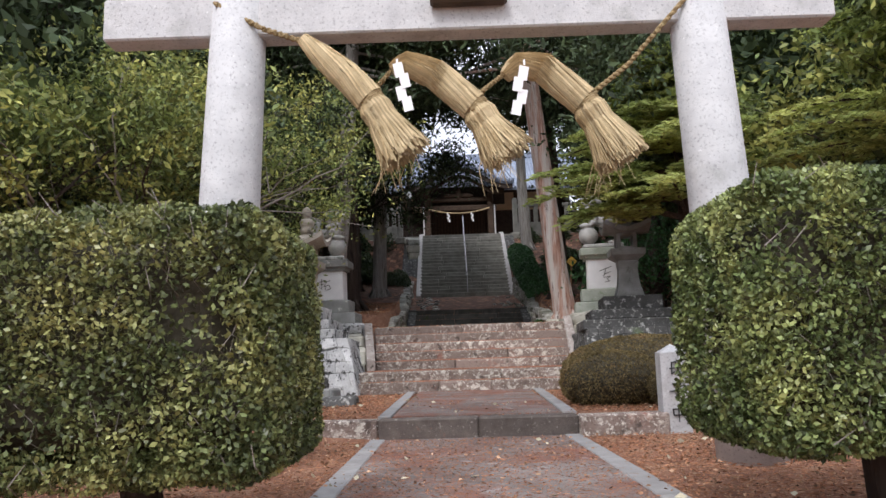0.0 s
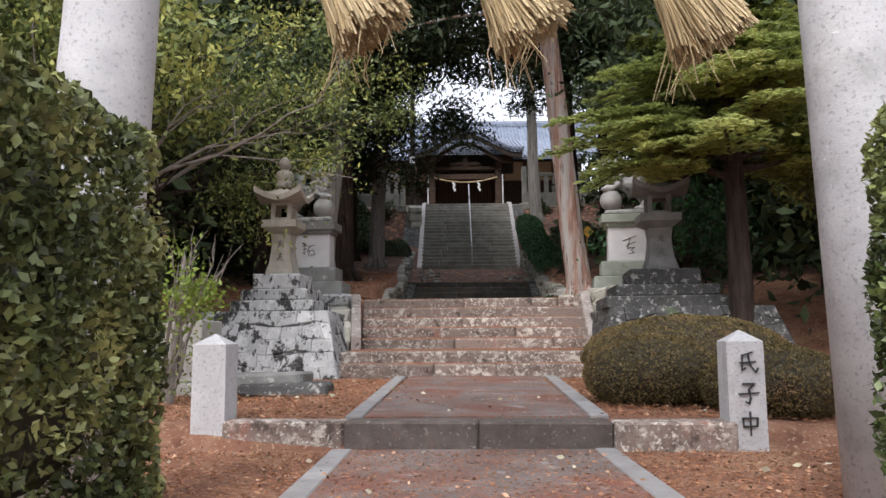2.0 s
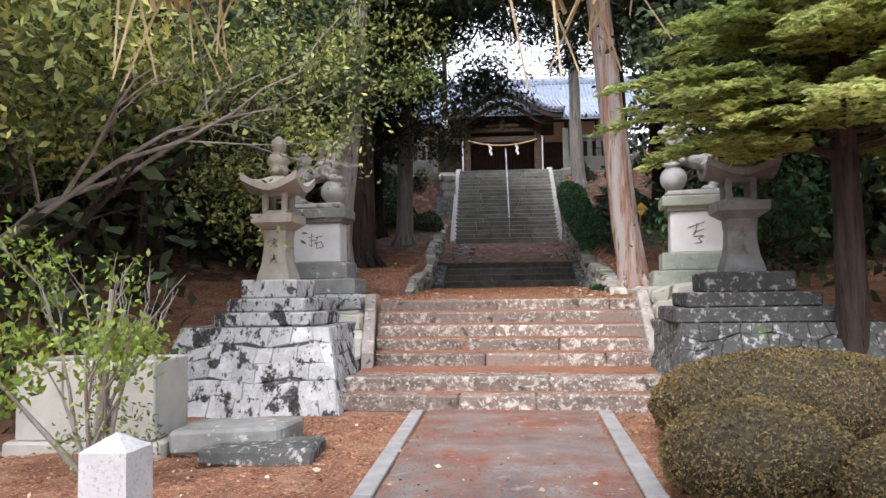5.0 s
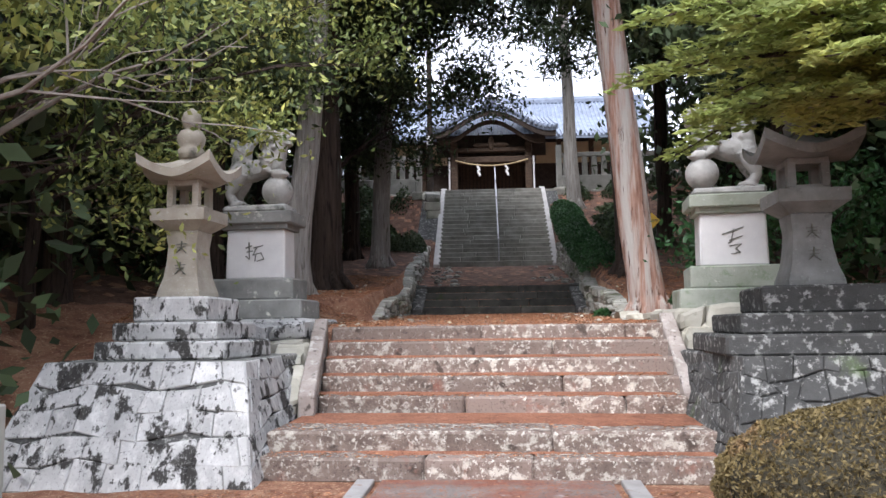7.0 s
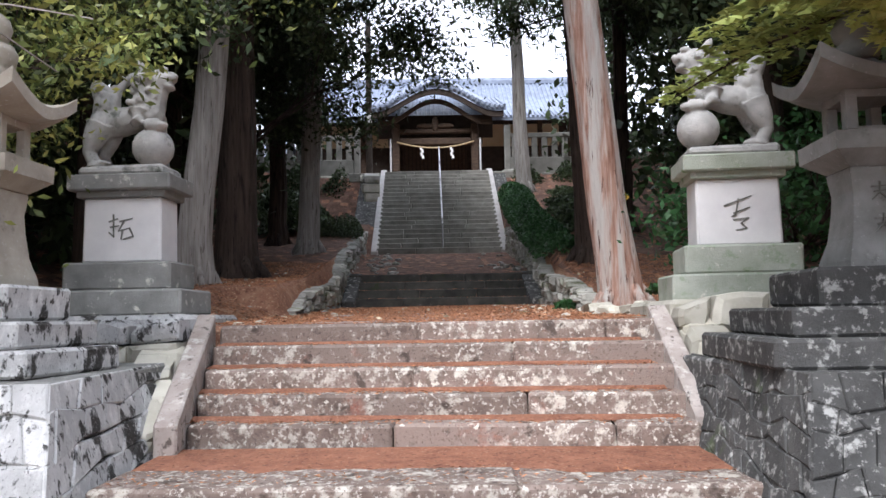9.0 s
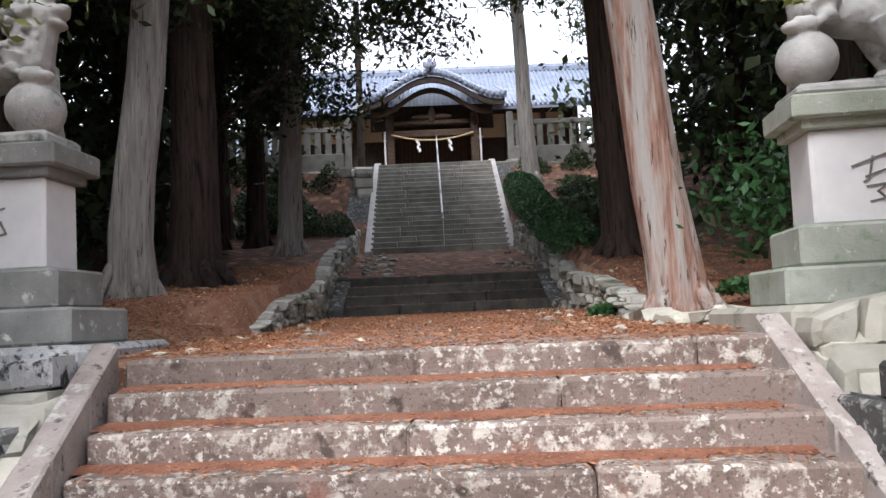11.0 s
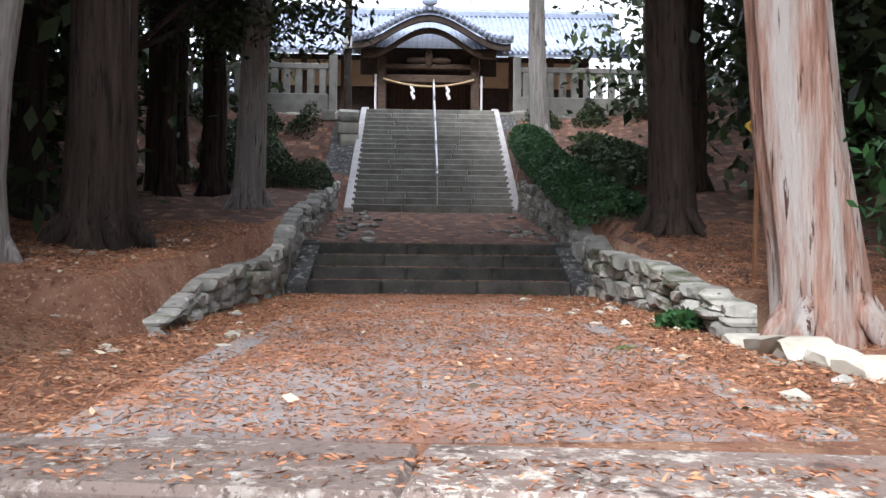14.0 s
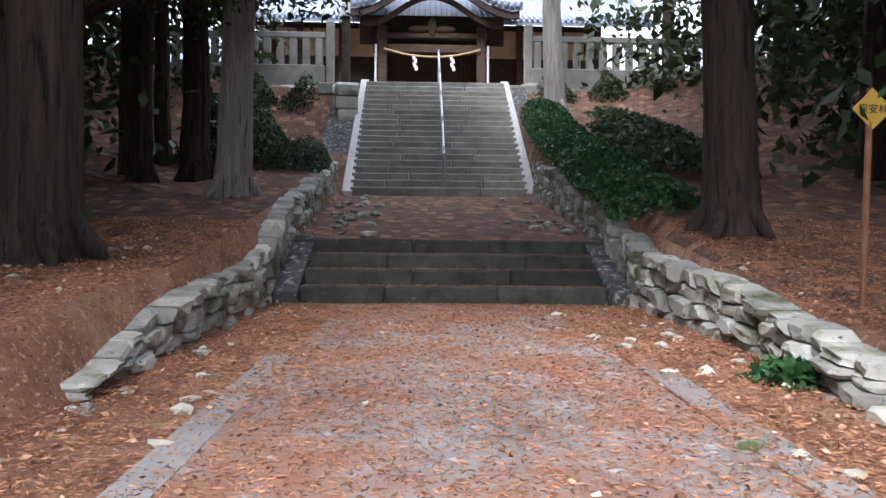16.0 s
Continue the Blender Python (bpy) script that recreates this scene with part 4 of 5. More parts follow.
def tassel(curve, tip):
    c = [Vector(rel(*p)) for p in curve]
    pts, rad = [], []
    n = 18
    for k in range(n + 1):
        u = k / n * (len(c) - 1)
        i = min(int(u), len(c) - 2)
        pts.append(c[i].lerp(c[i + 1], u - i))
    rad = [0.045 + 0.062 * math.sin(min(1.0, k / n * 1.25) * 1.5708) for k in range(n + 1)]
    r = random.Random(int(curve[0][0] * 100) + 900)
    body = [tube(pts, rad, 18, 0.06, 3)]
    strands = []
    for s in range(150):
        a = r.uniform(0, 6.283)
        q = []
        for k in range(0, n + 1, 2):
            d = (pts[min(k + 1, n)] - pts[max(k - 1, 0)]).normalized()
            e1 = Vector((0, 1, 0))
            e2 = d.cross(e1).normalized()
            ang = a + k * 0.06
            q.append(pts[k] + (e1 * math.cos(ang) + e2 * math.sin(ang)) * rad[k] * r.uniform(1.0, 1.06))
        strands.append(tube(q, [0.005] * len(q), 3))
    part("straw_body", merged(*body, *strands), straw, rope)
    neck, end = pts[-1], Vector(rel(*tip))
    d = (end - neck).normalized()
    e1 = Vector((0, 1, 0))
    e2 = d.cross(e1).normalized()
    knots = []
    for w in (0.0, 0.018, 0.036):
        ring = [neck + d * w + (e1 * math.cos(k * 0.5236) + e2 * math.sin(k * 0.5236)) * 0.1 for k in range(13)]
        knots.append(tube(ring, [0.012] * 13, 6))
    part("binding", merged(*knots), rope_mat, rope)
    L = (end - neck).length
    bl = []
    for s in range(900):
        a, q = r.uniform(0, 6.283), math.sqrt(r.random())
        k = r.uniform(0.86, 1.06)
        rads = (0.085, 0.125, 0.118, 0.15, 0.195)
        line = [neck + d * L * u * k + (e1 * math.cos(a) + e2 * math.sin(a)) * rr * q for u, rr in zip((-0.02, 0.18, 0.38, 0.65, 1.0), rads)]
        line[-1] += Vector((r.uniform(-0.02, 0.02), r.uniform(-0.02, 0.02), r.uniform(-0.03, 0.01)))
        bl.append(tube(line, [0.0055] * 5, 3))
    for s in range(14):
        a = r.uniform(0, 6.283)
        p = neck + d * L * 0.7 + (e1 * math.cos(a) + e2 * math.sin(a)) * 0.13
        bl.append(tube([p, p + Vector((r.uniform(-0.05, 0.05), 0, -0.15)), p + Vector((r.uniform(-0.1, 0.1), r.uniform(-0.1, 0.1), -0.34))], [0.004, 0.0035, 0.002], 3))
    core = tube([neck, neck + d * L * 0.4, neck + d * L * 0.88], [0.07, 0.1, 0.15], 12)
    part("tassel", merged(core, *bl), straw, rope)


tassel([(-0.95, 2.95), (-0.82, 2.82), (-0.62, 2.64), (-0.46, 2.46)], (-0.2, 2.03))
tassel([(-0.29, 2.68), (-0.18, 2.73), (0.03, 2.64), (0.31, 2.38)], (0.55, 2.0))
tassel([(0.55, 2.6), (0.65, 2.69), (0.83, 2.66), (1.12, 2.39)], (1.38, 1.95))


def shide(name, x, z, size, y, parent=None, side=1):
    """One strip of paper folded into a stepped zigzag."""
    w, h = 0.2 * size, 0.3 * size
    bms = [solid([Vector((x - 0.02 * size, y, z + 0.12 * size)), Vector((x + 0.02 * size, y, z + 0.12 * size)), Vector((x + 0.02 * size, y, z)), Vector((x - 0.02 * size, y, z))], Vector((0, 0.003, 0)))]
    px = x
    for k in range(4):
        a, b = Vector((px - w * 0.5, y - 0.012 * (k % 2), z)), Vector((px + w * 0.5, y - 0.012 * (k % 2), z + 0.05 * size * side))
        down = Vector((side * 0.06 * size, 0.008, -h))
        bms.append(solid([a, b, b + down, a + down], Vector((0, 0.003, 0))))
        px += side * w * (0.62 if k % 2 == 0 else -0.38)
        z -= h * 0.86
    return part(name, merged(*bms), paper, parent)


for x, z, sd in ((-0.24, 2.62, 1), (0.68, 2.58, -1)):
    tagged(shide("paper_streamer", x, z, 0.34, 6.44, side=sd), "white folded zigzag paper streamer on the rope", "paper streamer", "paper streamers")

# ---- upper path: dry walls, dark steps, long stair ----
def along(table):
    return lambda u: float(np.interp(u, [a for a, _ in table], [b for _, b in table]))


rubble_wall("retaining_wall_left", "mossy dry-stone wall that holds the bank", [(-1.38, 19.75), (-1.28, 24.2), (-1.32, 25.6), (-1.42, 31.4)], along([(0, 1.2), (0.38, 1.36), (0.42, 1.4), (0.5, 2.0), (1, 2.9)]), along([(0, 1.36), (0.12, 1.66), (0.33, 1.93), (0.5, 2.55), (0.75, 3.1), (1, 3.7)]), [rubble], 0.22, 0.22, seed=21)
rubble_wall("retaining_wall_right", "mossy dry-stone wall with flat capping stones", [(2.6, 31.4), (2.58, 25.6), (2.5, 24.0), (2.5, 21.0), (2.35, 19.6)], along([(0, 2.9), (0.5, 2.05), (0.6, 1.4), (1, 1.22)]), along([(0, 3.75), (0.4, 2.95), (0.55, 2.3), (0.65, 2.02), (0.85, 1.75), (1, 1.5)]), [rubble], 0.22, 0.22, seed=22)
rubble_wall("bank_stones", "low row of pale boulders along the bank", [(2.34, 19.5), (2.28, 18.4), (2.5, 17.6), (3.6, 17.4)], lambda u: 1.08, lambda u: 1.36, [pale_rubble, rubble, pale_rubble], 0.24, 0.22, seed=23)

mid_steps = thing("dark_steps", "short flight of dark stone steps", "steps", kind="structure")
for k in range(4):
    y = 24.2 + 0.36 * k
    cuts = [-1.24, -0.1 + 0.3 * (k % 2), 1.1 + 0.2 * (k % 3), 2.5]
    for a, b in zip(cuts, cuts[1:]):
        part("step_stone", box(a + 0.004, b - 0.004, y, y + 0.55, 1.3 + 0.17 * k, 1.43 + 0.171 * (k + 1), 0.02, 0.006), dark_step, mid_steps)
ramp("border_stone", -1.26, -1.0, 24.0, 1.55, 25.5, 2.16, dark_stone, mid_steps, 0.3, 2)
ramp("border_stone", 2.27, 2.52, 24.0, 1.55, 25.5, 2.16, dark_stone, mid_steps, 0.3, 2)

stair = thing("long_stair", "long weathered stone stair up to the shrine", "stairs", kind="structure")
N = 20
for k in range(N):
    y, z = 31.5 + 4.85 * k / N, 3.05 + 3.27 * (k + 1) / N
    r = random.Random(k)
    cuts = [-1.12, r.uniform(-0.5, 0.1), r.uniform(0.9, 1.7), 2.5]
    for a, b in zip(cuts, cuts[1:]):
        part("step_stone", box(a + 0.003, b - 0.003, y, y + 0.36, z - 0.22, z, 0.018, 0.006), stair_stone, stair)
for x0 in (-1.28, 2.44):
    ramp("border_stone", x0, x0 + 0.21, 31.45, 3.12, 36.5, 6.45, ramp_white, stair, 0.5, 4)
part("top_landing", box(-2.4, 3.4, 36.3, 39, 6.0, 6.31, 0.02), stair_stone, stair)
ramp("stair_side", -1.95, -1.3, 31.6, 3.0, 36.4, 6.3, dark_stone, stair, 1.2, 4)
ramp("stair_side", 2.66, 3.1, 31.6, 3.0, 36.4, 6.3, dark_stone, stair, 1.2, 4)

rail = thing("handrail", "thin galvanised handrail in the middle of the stair", "handrail")
part("top_rail", tube([(0.78, 31.6, 3.9), (0.78, 36.6, 7.25), (0.78, 37.0, 7.3)], [0.024] * 3, 10), steel, rail)
for k in range(5):
    y = 31.7 + 1.2 * k
    z = 3.05 + 3.27 * (y - 31.5) / 4.85
    part("post", tube([(0.78, y, z - 0.05), (0.78, y, min(z + 0.9, 7.28))], [0.02, 0.02], 8), steel, rail)

# ---- shrine ----
shrine = thing("shrine_hall", "old timber shrine hall with a silver-blue tiled roof", "shrine", at=(0.72, 44, 6.35))
part("hall_wall", box(-6.5, 6.5, 1.5, 8, 0, 4.2, 0.02), dark_wood, shrine)
for s in (-1, 1):
    part("plaster_panel", box(s * 3.9 - 2.0, s * 3.9 + 2.0, 1.42, 1.5, 2.9, 3.95, 0.01), plaster, shrine)
    for x in (1.9, 3.4, 5.0, 6.45):
        part("wall_post", box(s * x - 0.12, s * x + 0.12, 1.36, 1.5, 0, 4.2, 0.015), old_wood, shrine)
part("door", box(-1.5, 1.5, 1.4, 1.49, 0.3, 3.0, 0.01), old_wood, shrine, "brown lattice doors")
for k in range(17):
    part("lattice_bar", box(-1.44 + k * 0.18 - 0.025, -1.44 + k * 0.18 + 0.025, 1.36, 1.399, 0.4, 2.9, 0.004), dark_wood, shrine)
for s in (-1, 1):
    part("porch_post", box(s * 1.75 - 0.16, s * 1.75 + 0.16, -0.9, -0.58, 0, 3.45, 0.03), old_wood, shrine)
    part("drain_pipe", tube([(s * 1.98, -0.95, 0), (s * 1.98, -0.95, 2.75)], [0.04, 0.04], 10), white_paint, shrine, "white post beside the porch")
part("porch_beam", box(-2.1, 2.1, -0.86, -0.62, 2.5, 2.8, 0.03), old_wood, shrine)
part("porch_beam", box(-1.95, 1.95, -0.84, -0.64, 3.02, 3.22, 0.03), old_wood, shrine)
part("carving", merged(ellipsoid((0, -0.85, 3.42), (0.16, 0.1, 0.34)), ellipsoid((-0.45, -0.85, 3.34), (0.4, 0.08, 0.12)), ellipsoid((0.45, -0.85, 3.34), (0.4, 0.08, 0.12))), old_wood, shrine)
part("inner_gable", box(-2.6, 2.6, -0.4, -0.3, 2.9, 3.95, 0.02), dark_wood, shrine)


def gable(x):
    """Height of the curved porch gable above the eaves."""
    a = abs(x) / 3.0
    return 1.12 * 0.5 * (1 + math.cos(min(a, 1.0) * 3.1416)) ** 1.0 + 0.16 * max(0, a - 0.72) ** 1.2 * 3


def sheet(prof, y0, y1, thick, rise=0.0):
    bm = bmesh.new()
    rows = []
    for x, z in prof:
        rows.append([bm.verts.new(p) for p in ((x, y0, z), (x, y1, z + rise), (x, y1, z + rise - thick), (x, y0, z - thick))])
    for a, b in zip(rows, rows[1:]):
        for k in range(4):
            bm.faces.new((a[k], b[k], b[(k + 1) % 4], a[(k + 1) % 4]))
    bm.faces.new(rows[0])
    bm.faces.new(rows[-1][::-1])
    bmesh.ops.recalc_face_normals(bm, faces=bm.faces)
    return bm


xs = [i / 16 * 3.05 for i in range(-16, 17)]
part("porch_roof", sheet([(x, 3.8 + gable(x)) for x in xs], -2.0, 2.2, 0.2, 1.5), roof_tile, shrine, "curved gable roof of silver-blue tiles", smooth=False)
part("barge_board", sheet([(x * 0.97, 3.6 + gable(x)) for x in xs], -1.94, -1.8, 0.24), dark_wood, shrine)
part("barge_board", sheet([(x * 0.8, 3.36 + gable(x) * 0.92) for x in xs], -1.5, -1.38, 0.2), old_wood, shrine)
for i in range(-15, 16):
    x = i * 0.2
    z = 3.82 + gable(x)
    part("tile_roll", tube([(x, -2.06, z), (x, 2.0, z + 1.46)], [0.06, 0.06], 8), roof_tile, shrine)
for i in range(-14, 15):
    x = i * 0.205
    part("eave_tile", ellipsoid((x, -2.08, 3.76 + gable(x)), (0.095, 0.05, 0.11), sub=1), roof_tile, shrine)
part("porch_ridge", box(-0.14, 0.14, -2.1, 2.0, 4.9, 5.1, 0.03, turn=Matrix.Translation((0, -2, 4.9)) @ pose(0, 0, 0, 19.5) @ Matrix.Translation((0, 2, -4.9))), roof_tile, shrine)
part("ridge_ornament", merged(ellipsoid((0, -2.12, 5.12), (0.3, 0.08, 0.16)), ellipsoid((0, -2.12, 5.27), (0.11, 0.07, 0.16)), ellipsoid((-0.22, -2.12, 5.2), (0.07, 0.06, 0.1)), ellipsoid((0.22, -2.12, 5.2), (0.07, 0.06, 0.1))), roof_tile, shrine)
bm = bmesh.new()
prof = [(-0.1, 3.9), (1.2, 4.5), (2.6, 5.4), (4.2, 6.75), (4.45, 6.75), (4.45, 6.6), (-0.1, 3.75)]
ends = [[bm.verts.new((x, y, z)) for y, z in prof] for x in (-8.2, 8.2)]
for k in range(len(prof)):
    q = (k + 1) % len(prof)
    bm.faces.new((ends[0][k], ends[1][k], ends[1][q], ends[0][q]))
bm.faces.new(ends[0][::-1])
bm.faces.new(ends[1])
bmesh.ops.recalc_face_normals(bm, faces=bm.faces)
part("main_roof", bm, roof_tile, shrine, "long slope of silver-blue tiles")
for i in range(-40, 41):
    x = i * 0.204
    part("tile_roll", tube([(x, -0.16, 3.92), (x, 1.2, 4.53), (x, 2.6, 5.43), (x, 4.2, 6.78)], [0.055] * 4, 6), roof_tile, shrine)
part("ridge", box(-8.3, 8.3, 4.1, 4.6, 6.7, 7.0, 0.05), roof_tile, shrine)
part("ridge_cap", tube([(-8.35, 4.35, 7.03), (8.35, 4.35, 7.03)], [0.12, 0.12], 10), roof_tile, shrine)
shrine_rope = tagged(part("entrance_rope", tube([(-1.7 + i * 0.34, -1.0, 2.6 - 0.28 * (1 - (abs(i - 5) / 5) ** 2)) for i in range(11)], [0.035] * 11, 8), straw), "thin straw rope hung across the shrine porch", "straw rope")
shrine_rope.location = (0.72, 44, 6.35)
for x in (-0.66, 0.66):
    s = tagged(shide("paper_streamer", x, 2.36, 0.5, -1.02), "white folded paper streamer hung at the shrine porch", "paper streamer", "paper streamers")
    s.location = (0.72, 44, 6.35)


def side_hall(x, y, z, label):
    t = thing("side_building", label, "building", at=(x, y, z))
    part("wall", box(-2.5, 2.5, 0, 4, 0, 2.6, 0.02), plaster, t)
    b = bmesh.new()
    pr = [(-0.7, 2.5), (2, 3.9), (4.7, 2.5), (2, 3.7)]
    e = [[b.verts.new((q, yy, zz)) for yy, zz in pr] for q in (-3.1, 3.1)]
    for k in range(4):
        b.faces.new((e[0][k], e[1][k], e[1][(k + 1) % 4], e[0][(k + 1) % 4]))
    b.faces.new(e[0][::-1])
    b.faces.new(e[1])
    bmesh.ops.recalc_face_normals(b, faces=b.faces)
    part("roof", b, roof_tile, t)


side_hall(-9.5, 46, 6.35, "small plastered side hall with a tiled roof")


# ---- stone fence on the terrace ----
def stone_fence(x0, x1, label):
    t = thing("stone_fence", label, "stone fence", "stone fences on the terrace")
    part("footing", box(x0, x1, 37.35, 37.75, 5.9, 7.02, 0.03), fence_stone, t)
    part("top_rail", box(x0, x1, 37.45, 37.65, 7.78, 7.95, 0.02), fence_stone, t)
    n = int((x1 - x0) / 0.36)
    for k in range(n):
        x = x0 + (k + 0.5) * (x1 - x0) / n
        part("fence_post", box(x - 0.1, x + 0.1, 37.46, 37.64, 7.022, 7.778, 0.015), fence_stone, t)
    for x in (x0 - 0.18, x1 + 0.02):
        part("end_post", box(x, x + 0.22, 37.42, 37.68, 6.3, 8.25, 0.02), fence_stone, t)


stone_fence(-11.0, -2.35, "row of square grey stone fence posts")
stone_fence(3.4, 12.0, "row of square grey stone fence posts")
rubble_wall("terrace_bank_left", "tumbled stone bank below the terrace", [(-6.5, 36.9), (-2.0, 36.5), (-1.7, 34.5)], lambda u: 4.2 - 0.5 * u, lambda u: 6.3 - 1.2 * max(0, u - 0.7), [rubble, pale_rubble], 0.42, 0.5, seed=31)
rubble_wall("terrace_bank_right", "tumbled stone bank below the terrace", [(3.0, 36.4), (8.0, 36.9)], lambda u: 4.6, lambda u: 6.35, [rubble], 0.45, 0.5, seed=32)

# ---- utility pole, road sign ----
pole = thing("utility_pole", "dark utility pole with a cross arm", "utility pole", at=(-1.75, 37.2, 6.3))
part("shaft", tube([(0, 0, -0.2), (0, 0, 5.9)], [0.12, 0.1], 14), dark_wood, pole)
part("cross_arm", box(-0.05, 0.9, -0.05, 0.05, 4.5, 4.6, 0.01, turn=pose(0, 0, 0, 0, -18, 0)), steel, pole)
part("meter_box", box(-0.12, 0.12, -0.2, -0.1, 2.0, 2.35, 0.02), white_paint, pole)

sign = thing("warning_sign", "faded yellow diamond sign on a rusty post", "sign", at=(3.3, 21.15, 1.68))
part("post", tube([(-0.1, -0.1, -0.15), (0.0, 0, 1.45)], [0.022, 0.022], 8), rust, sign)
board = part("board", box(-0.1, 0.1, -0.035, -0.023, -0.1, 0.1, 0.003, turn=pose(0, 0, 1.31, 0, 45, 0)), sign_yellow, sign)


def sign_text(body, x, z, size):
    cu = bpy.data.curves.new("lettering", "FONT")
    cu.body, cu.size, cu.align_x, cu.extrude = body, size, "CENTER", 0.001
    ob = new("lettering", cu)
    ob.data.materials.append(ink)
    ob.parent = sign
    ob.matrix_basis = pose(x, -0.038, z, 90, 0, 0)
    return ob


sign_text("保安林", 0, 1.285, 0.07)


# ---- trees ----
def bent(x, y, z, h, lean=(0, 0), n=8, wig=0.05, seed=0):
    r = random.Random(seed)
    return [(x + lean[0] * (k / n) * h + r.uniform(-wig, wig) * (k > 0), y + lean[1] * (k / n) * h + r.uniform(-wig, wig) * (k > 0), z + h * k / n) for k in range(n + 1)]


def cedar(x, y, width, h, mat, label, lean=(0, 0), seed=0, crown_from=0.45, roots=True, n_clump=70, spread=2.3, per=62):
    """A tall cedar: a flared trunk, dead branch stubs and hanging sprays above."""
    z = float(ground_at(x, y)) - 0.12
    t = thing("cedar_tree", label, "cedar tree", "cedars beside the path", at=(x, y, z))
    r = random.Random(seed)
    hs = [0, 0.12, 0.3, 0.7, 1.4, 2.5, 4, 6, 9, h]
    w = width / 2
    rr = [w * k for k in (1.4, 1.22, 1.1, 1.02, 0.95, 0.9, 0.85, 0.78, 0.62, 0.12)]
    pts = [(lean[0] * q + (r.uniform(-0.03, 0.03) if q else 0), lean[1] * q, q) for q in hs]
    part("trunk", tube(pts, rr, 40, 0.075, seed), mat, t, smooth=True)
    if roots:
        for k in range(6):
            a = k * 1.047 + r.uniform(-0.3, 0.3)
            c, s = math.cos(a), math.sin(a)
            part("root", tube([(c * w * 0.8, s * w * 0.8, 0.42), (c * w * 1.5, s * w * 1.5, 0.16), (c * w * 2.0, s * w * 2.0, 0.02)], [w * 0.28, w * 0.24, w * 0.08], 8, 0.15, seed + k), mat, t, smooth=True)
    cs = []
    limbs = []
    for k in range(n_clump):
        q = h * (crown_from + (1 - crown_from) * k / n_clump)
        a = r.uniform(0, 6.283)
        reach = r.uniform(0.5, 1.0) * spread * (1.15 - k / n_clump)
        base = Vector((lean[0] * q, lean[1] * q, q))
        tip = base + Vector((math.cos(a) * reach, math.sin(a) * reach, -0.25 * reach + r.uniform(-0.2, 0.3)))
        limbs.append(tube([base, base.lerp(tip, 0.5) + Vector((0, 0, 0.12)), tip], [0.045, 0.03, 0.01], 5))
        for u in (0.45, 0.7, 0.9, 1.05):
            cs.append(base.lerp(tip, u))
    stuff(part("branchwork", merged(*limbs), mat, t))
    leaves("crown", clumped(cs, (0.62, 0.62, 0.4), per), 0.23, dark_leaf, t, aspect=0.26, droop=0.6)
    return t


cedar(2.78, 19.15, 0.5, 15, red_bark, "large cedar with peeling red-brown bark and knotted roots", (-0.095, 0.0), 1, 0.42, n_clump=90, spread=3.6, per=100)
cedar(-2.78, 20.0, 0.44, 15, grey_bark, "large cedar with pale grey fibrous bark", (0.075, 0), 2, 0.42, n_clump=90, spread=3.6, per=100)
cedar(-2.7, 22.1, 0.64, 16, dark_bark, "thick dark cedar with grey-green lichen at its foot", (0.0, 0), 3, 0.42, n_clump=90, spread=3.6, per=100)
cedar(-2.27, 26.6, 0.46, 15, grey_bark, "slender cedar with grey-green bark", (0.035, 0), 4, 0.42, n_clump=90, spread=3.6, per=100)
cedar(3.32, 23.5, 0.5, 16, dark_bark, "straight dark cedar behind the dry wall", (-0.03, 0), 5, 0.42, n_clump=90, spread=3.6, per=100)
cedar(3.5, 34.2, 0.46, 14, grey_bark, "cut-back cedar trunk beside the stair head", (-0.03, 0), 6, 0.42, n_clump=30)
cedar(-4.0, 28.0, 0.3, 14, dark_bark, "thin dark cedar in the wood", (0.01, 0), 7, 0.35)
cedar(-3.3, 28.4, 0.42, 15, dark_bark, "dark cedar in the wood", (0.0, 0), 8, 0.35)
cedar(4.9, 27.0, 0.36, 15, dark_bark, "thin dark cedar in the wood", (0.0, 0), 9, 0.35)
far = cedar(-4.6, 24.5, 0.4, 15, dark_bark, "dark cedar standing in the wood", (0.0, 0), 10, 0.33, False, 60)
r = random.Random(77)
spots = []
for k in range(46):
    s = r.choice((-1, 1))
    y = r.uniform(16, 41)
    x = 0.6 + s * r.uniform(4.6, 13)
    if y > 34:
        x = 0.6 + s * r.uniform(6.5, 14)
    if all((x - a) ** 2 + (y - b) ** 2 > 1.6 for a, b in spots):
        spots.append((x, y))
        g = float(ground_at(x, y))
        copy_thing(far, pose(x, y, g - 0.12, 0, r.uniform(-1.5, 1.5), r.uniform(0, 360)) @ Matrix.Scale(r.uniform(0.75, 1.1), 4))

# mixed woodland behind everything
side_c = []
for s, n in ((-1, 520), (1, 520)):
    for k in range(n):
        y = r.uniform(9.5, 40)
        x = 0.6 + s * (r.uniform(5.6, 15) if y > 13 else r.uniform(6.5, 16))
        if y > 28 and k % 2:
            continue
        side_c.append((x, y, float(ground_at(x, y)) + r.uniform(0, 1) ** 1.3 * 9.5))
tagged(leaves("woodland", clumped(side_c, (1.7, 1.7, 1.5), 190), 0.3, dark_leaf, aspect=0.5), "dense dark evergreen woodland on both sides", "woodland", kind="stuff")
far_c = [(r.uniform(-60, 60), r.uniform(62, 95), 5 + r.uniform(0, 5)) for k in range(200)]
tagged(leaves("far_woodland", clumped(far_c, (4, 4, 4), 90), 0.6, dark_leaf, aspect=0.6), "distant wooded hill behind the shrine", "woodland", kind="stuff")
# added trees, out of view behind the start, that block the low sky
behind = [(r.uniform(-25, 25), r.uniform(-30, -14), -1 + r.uniform(0, 6)) for k in range(150)]
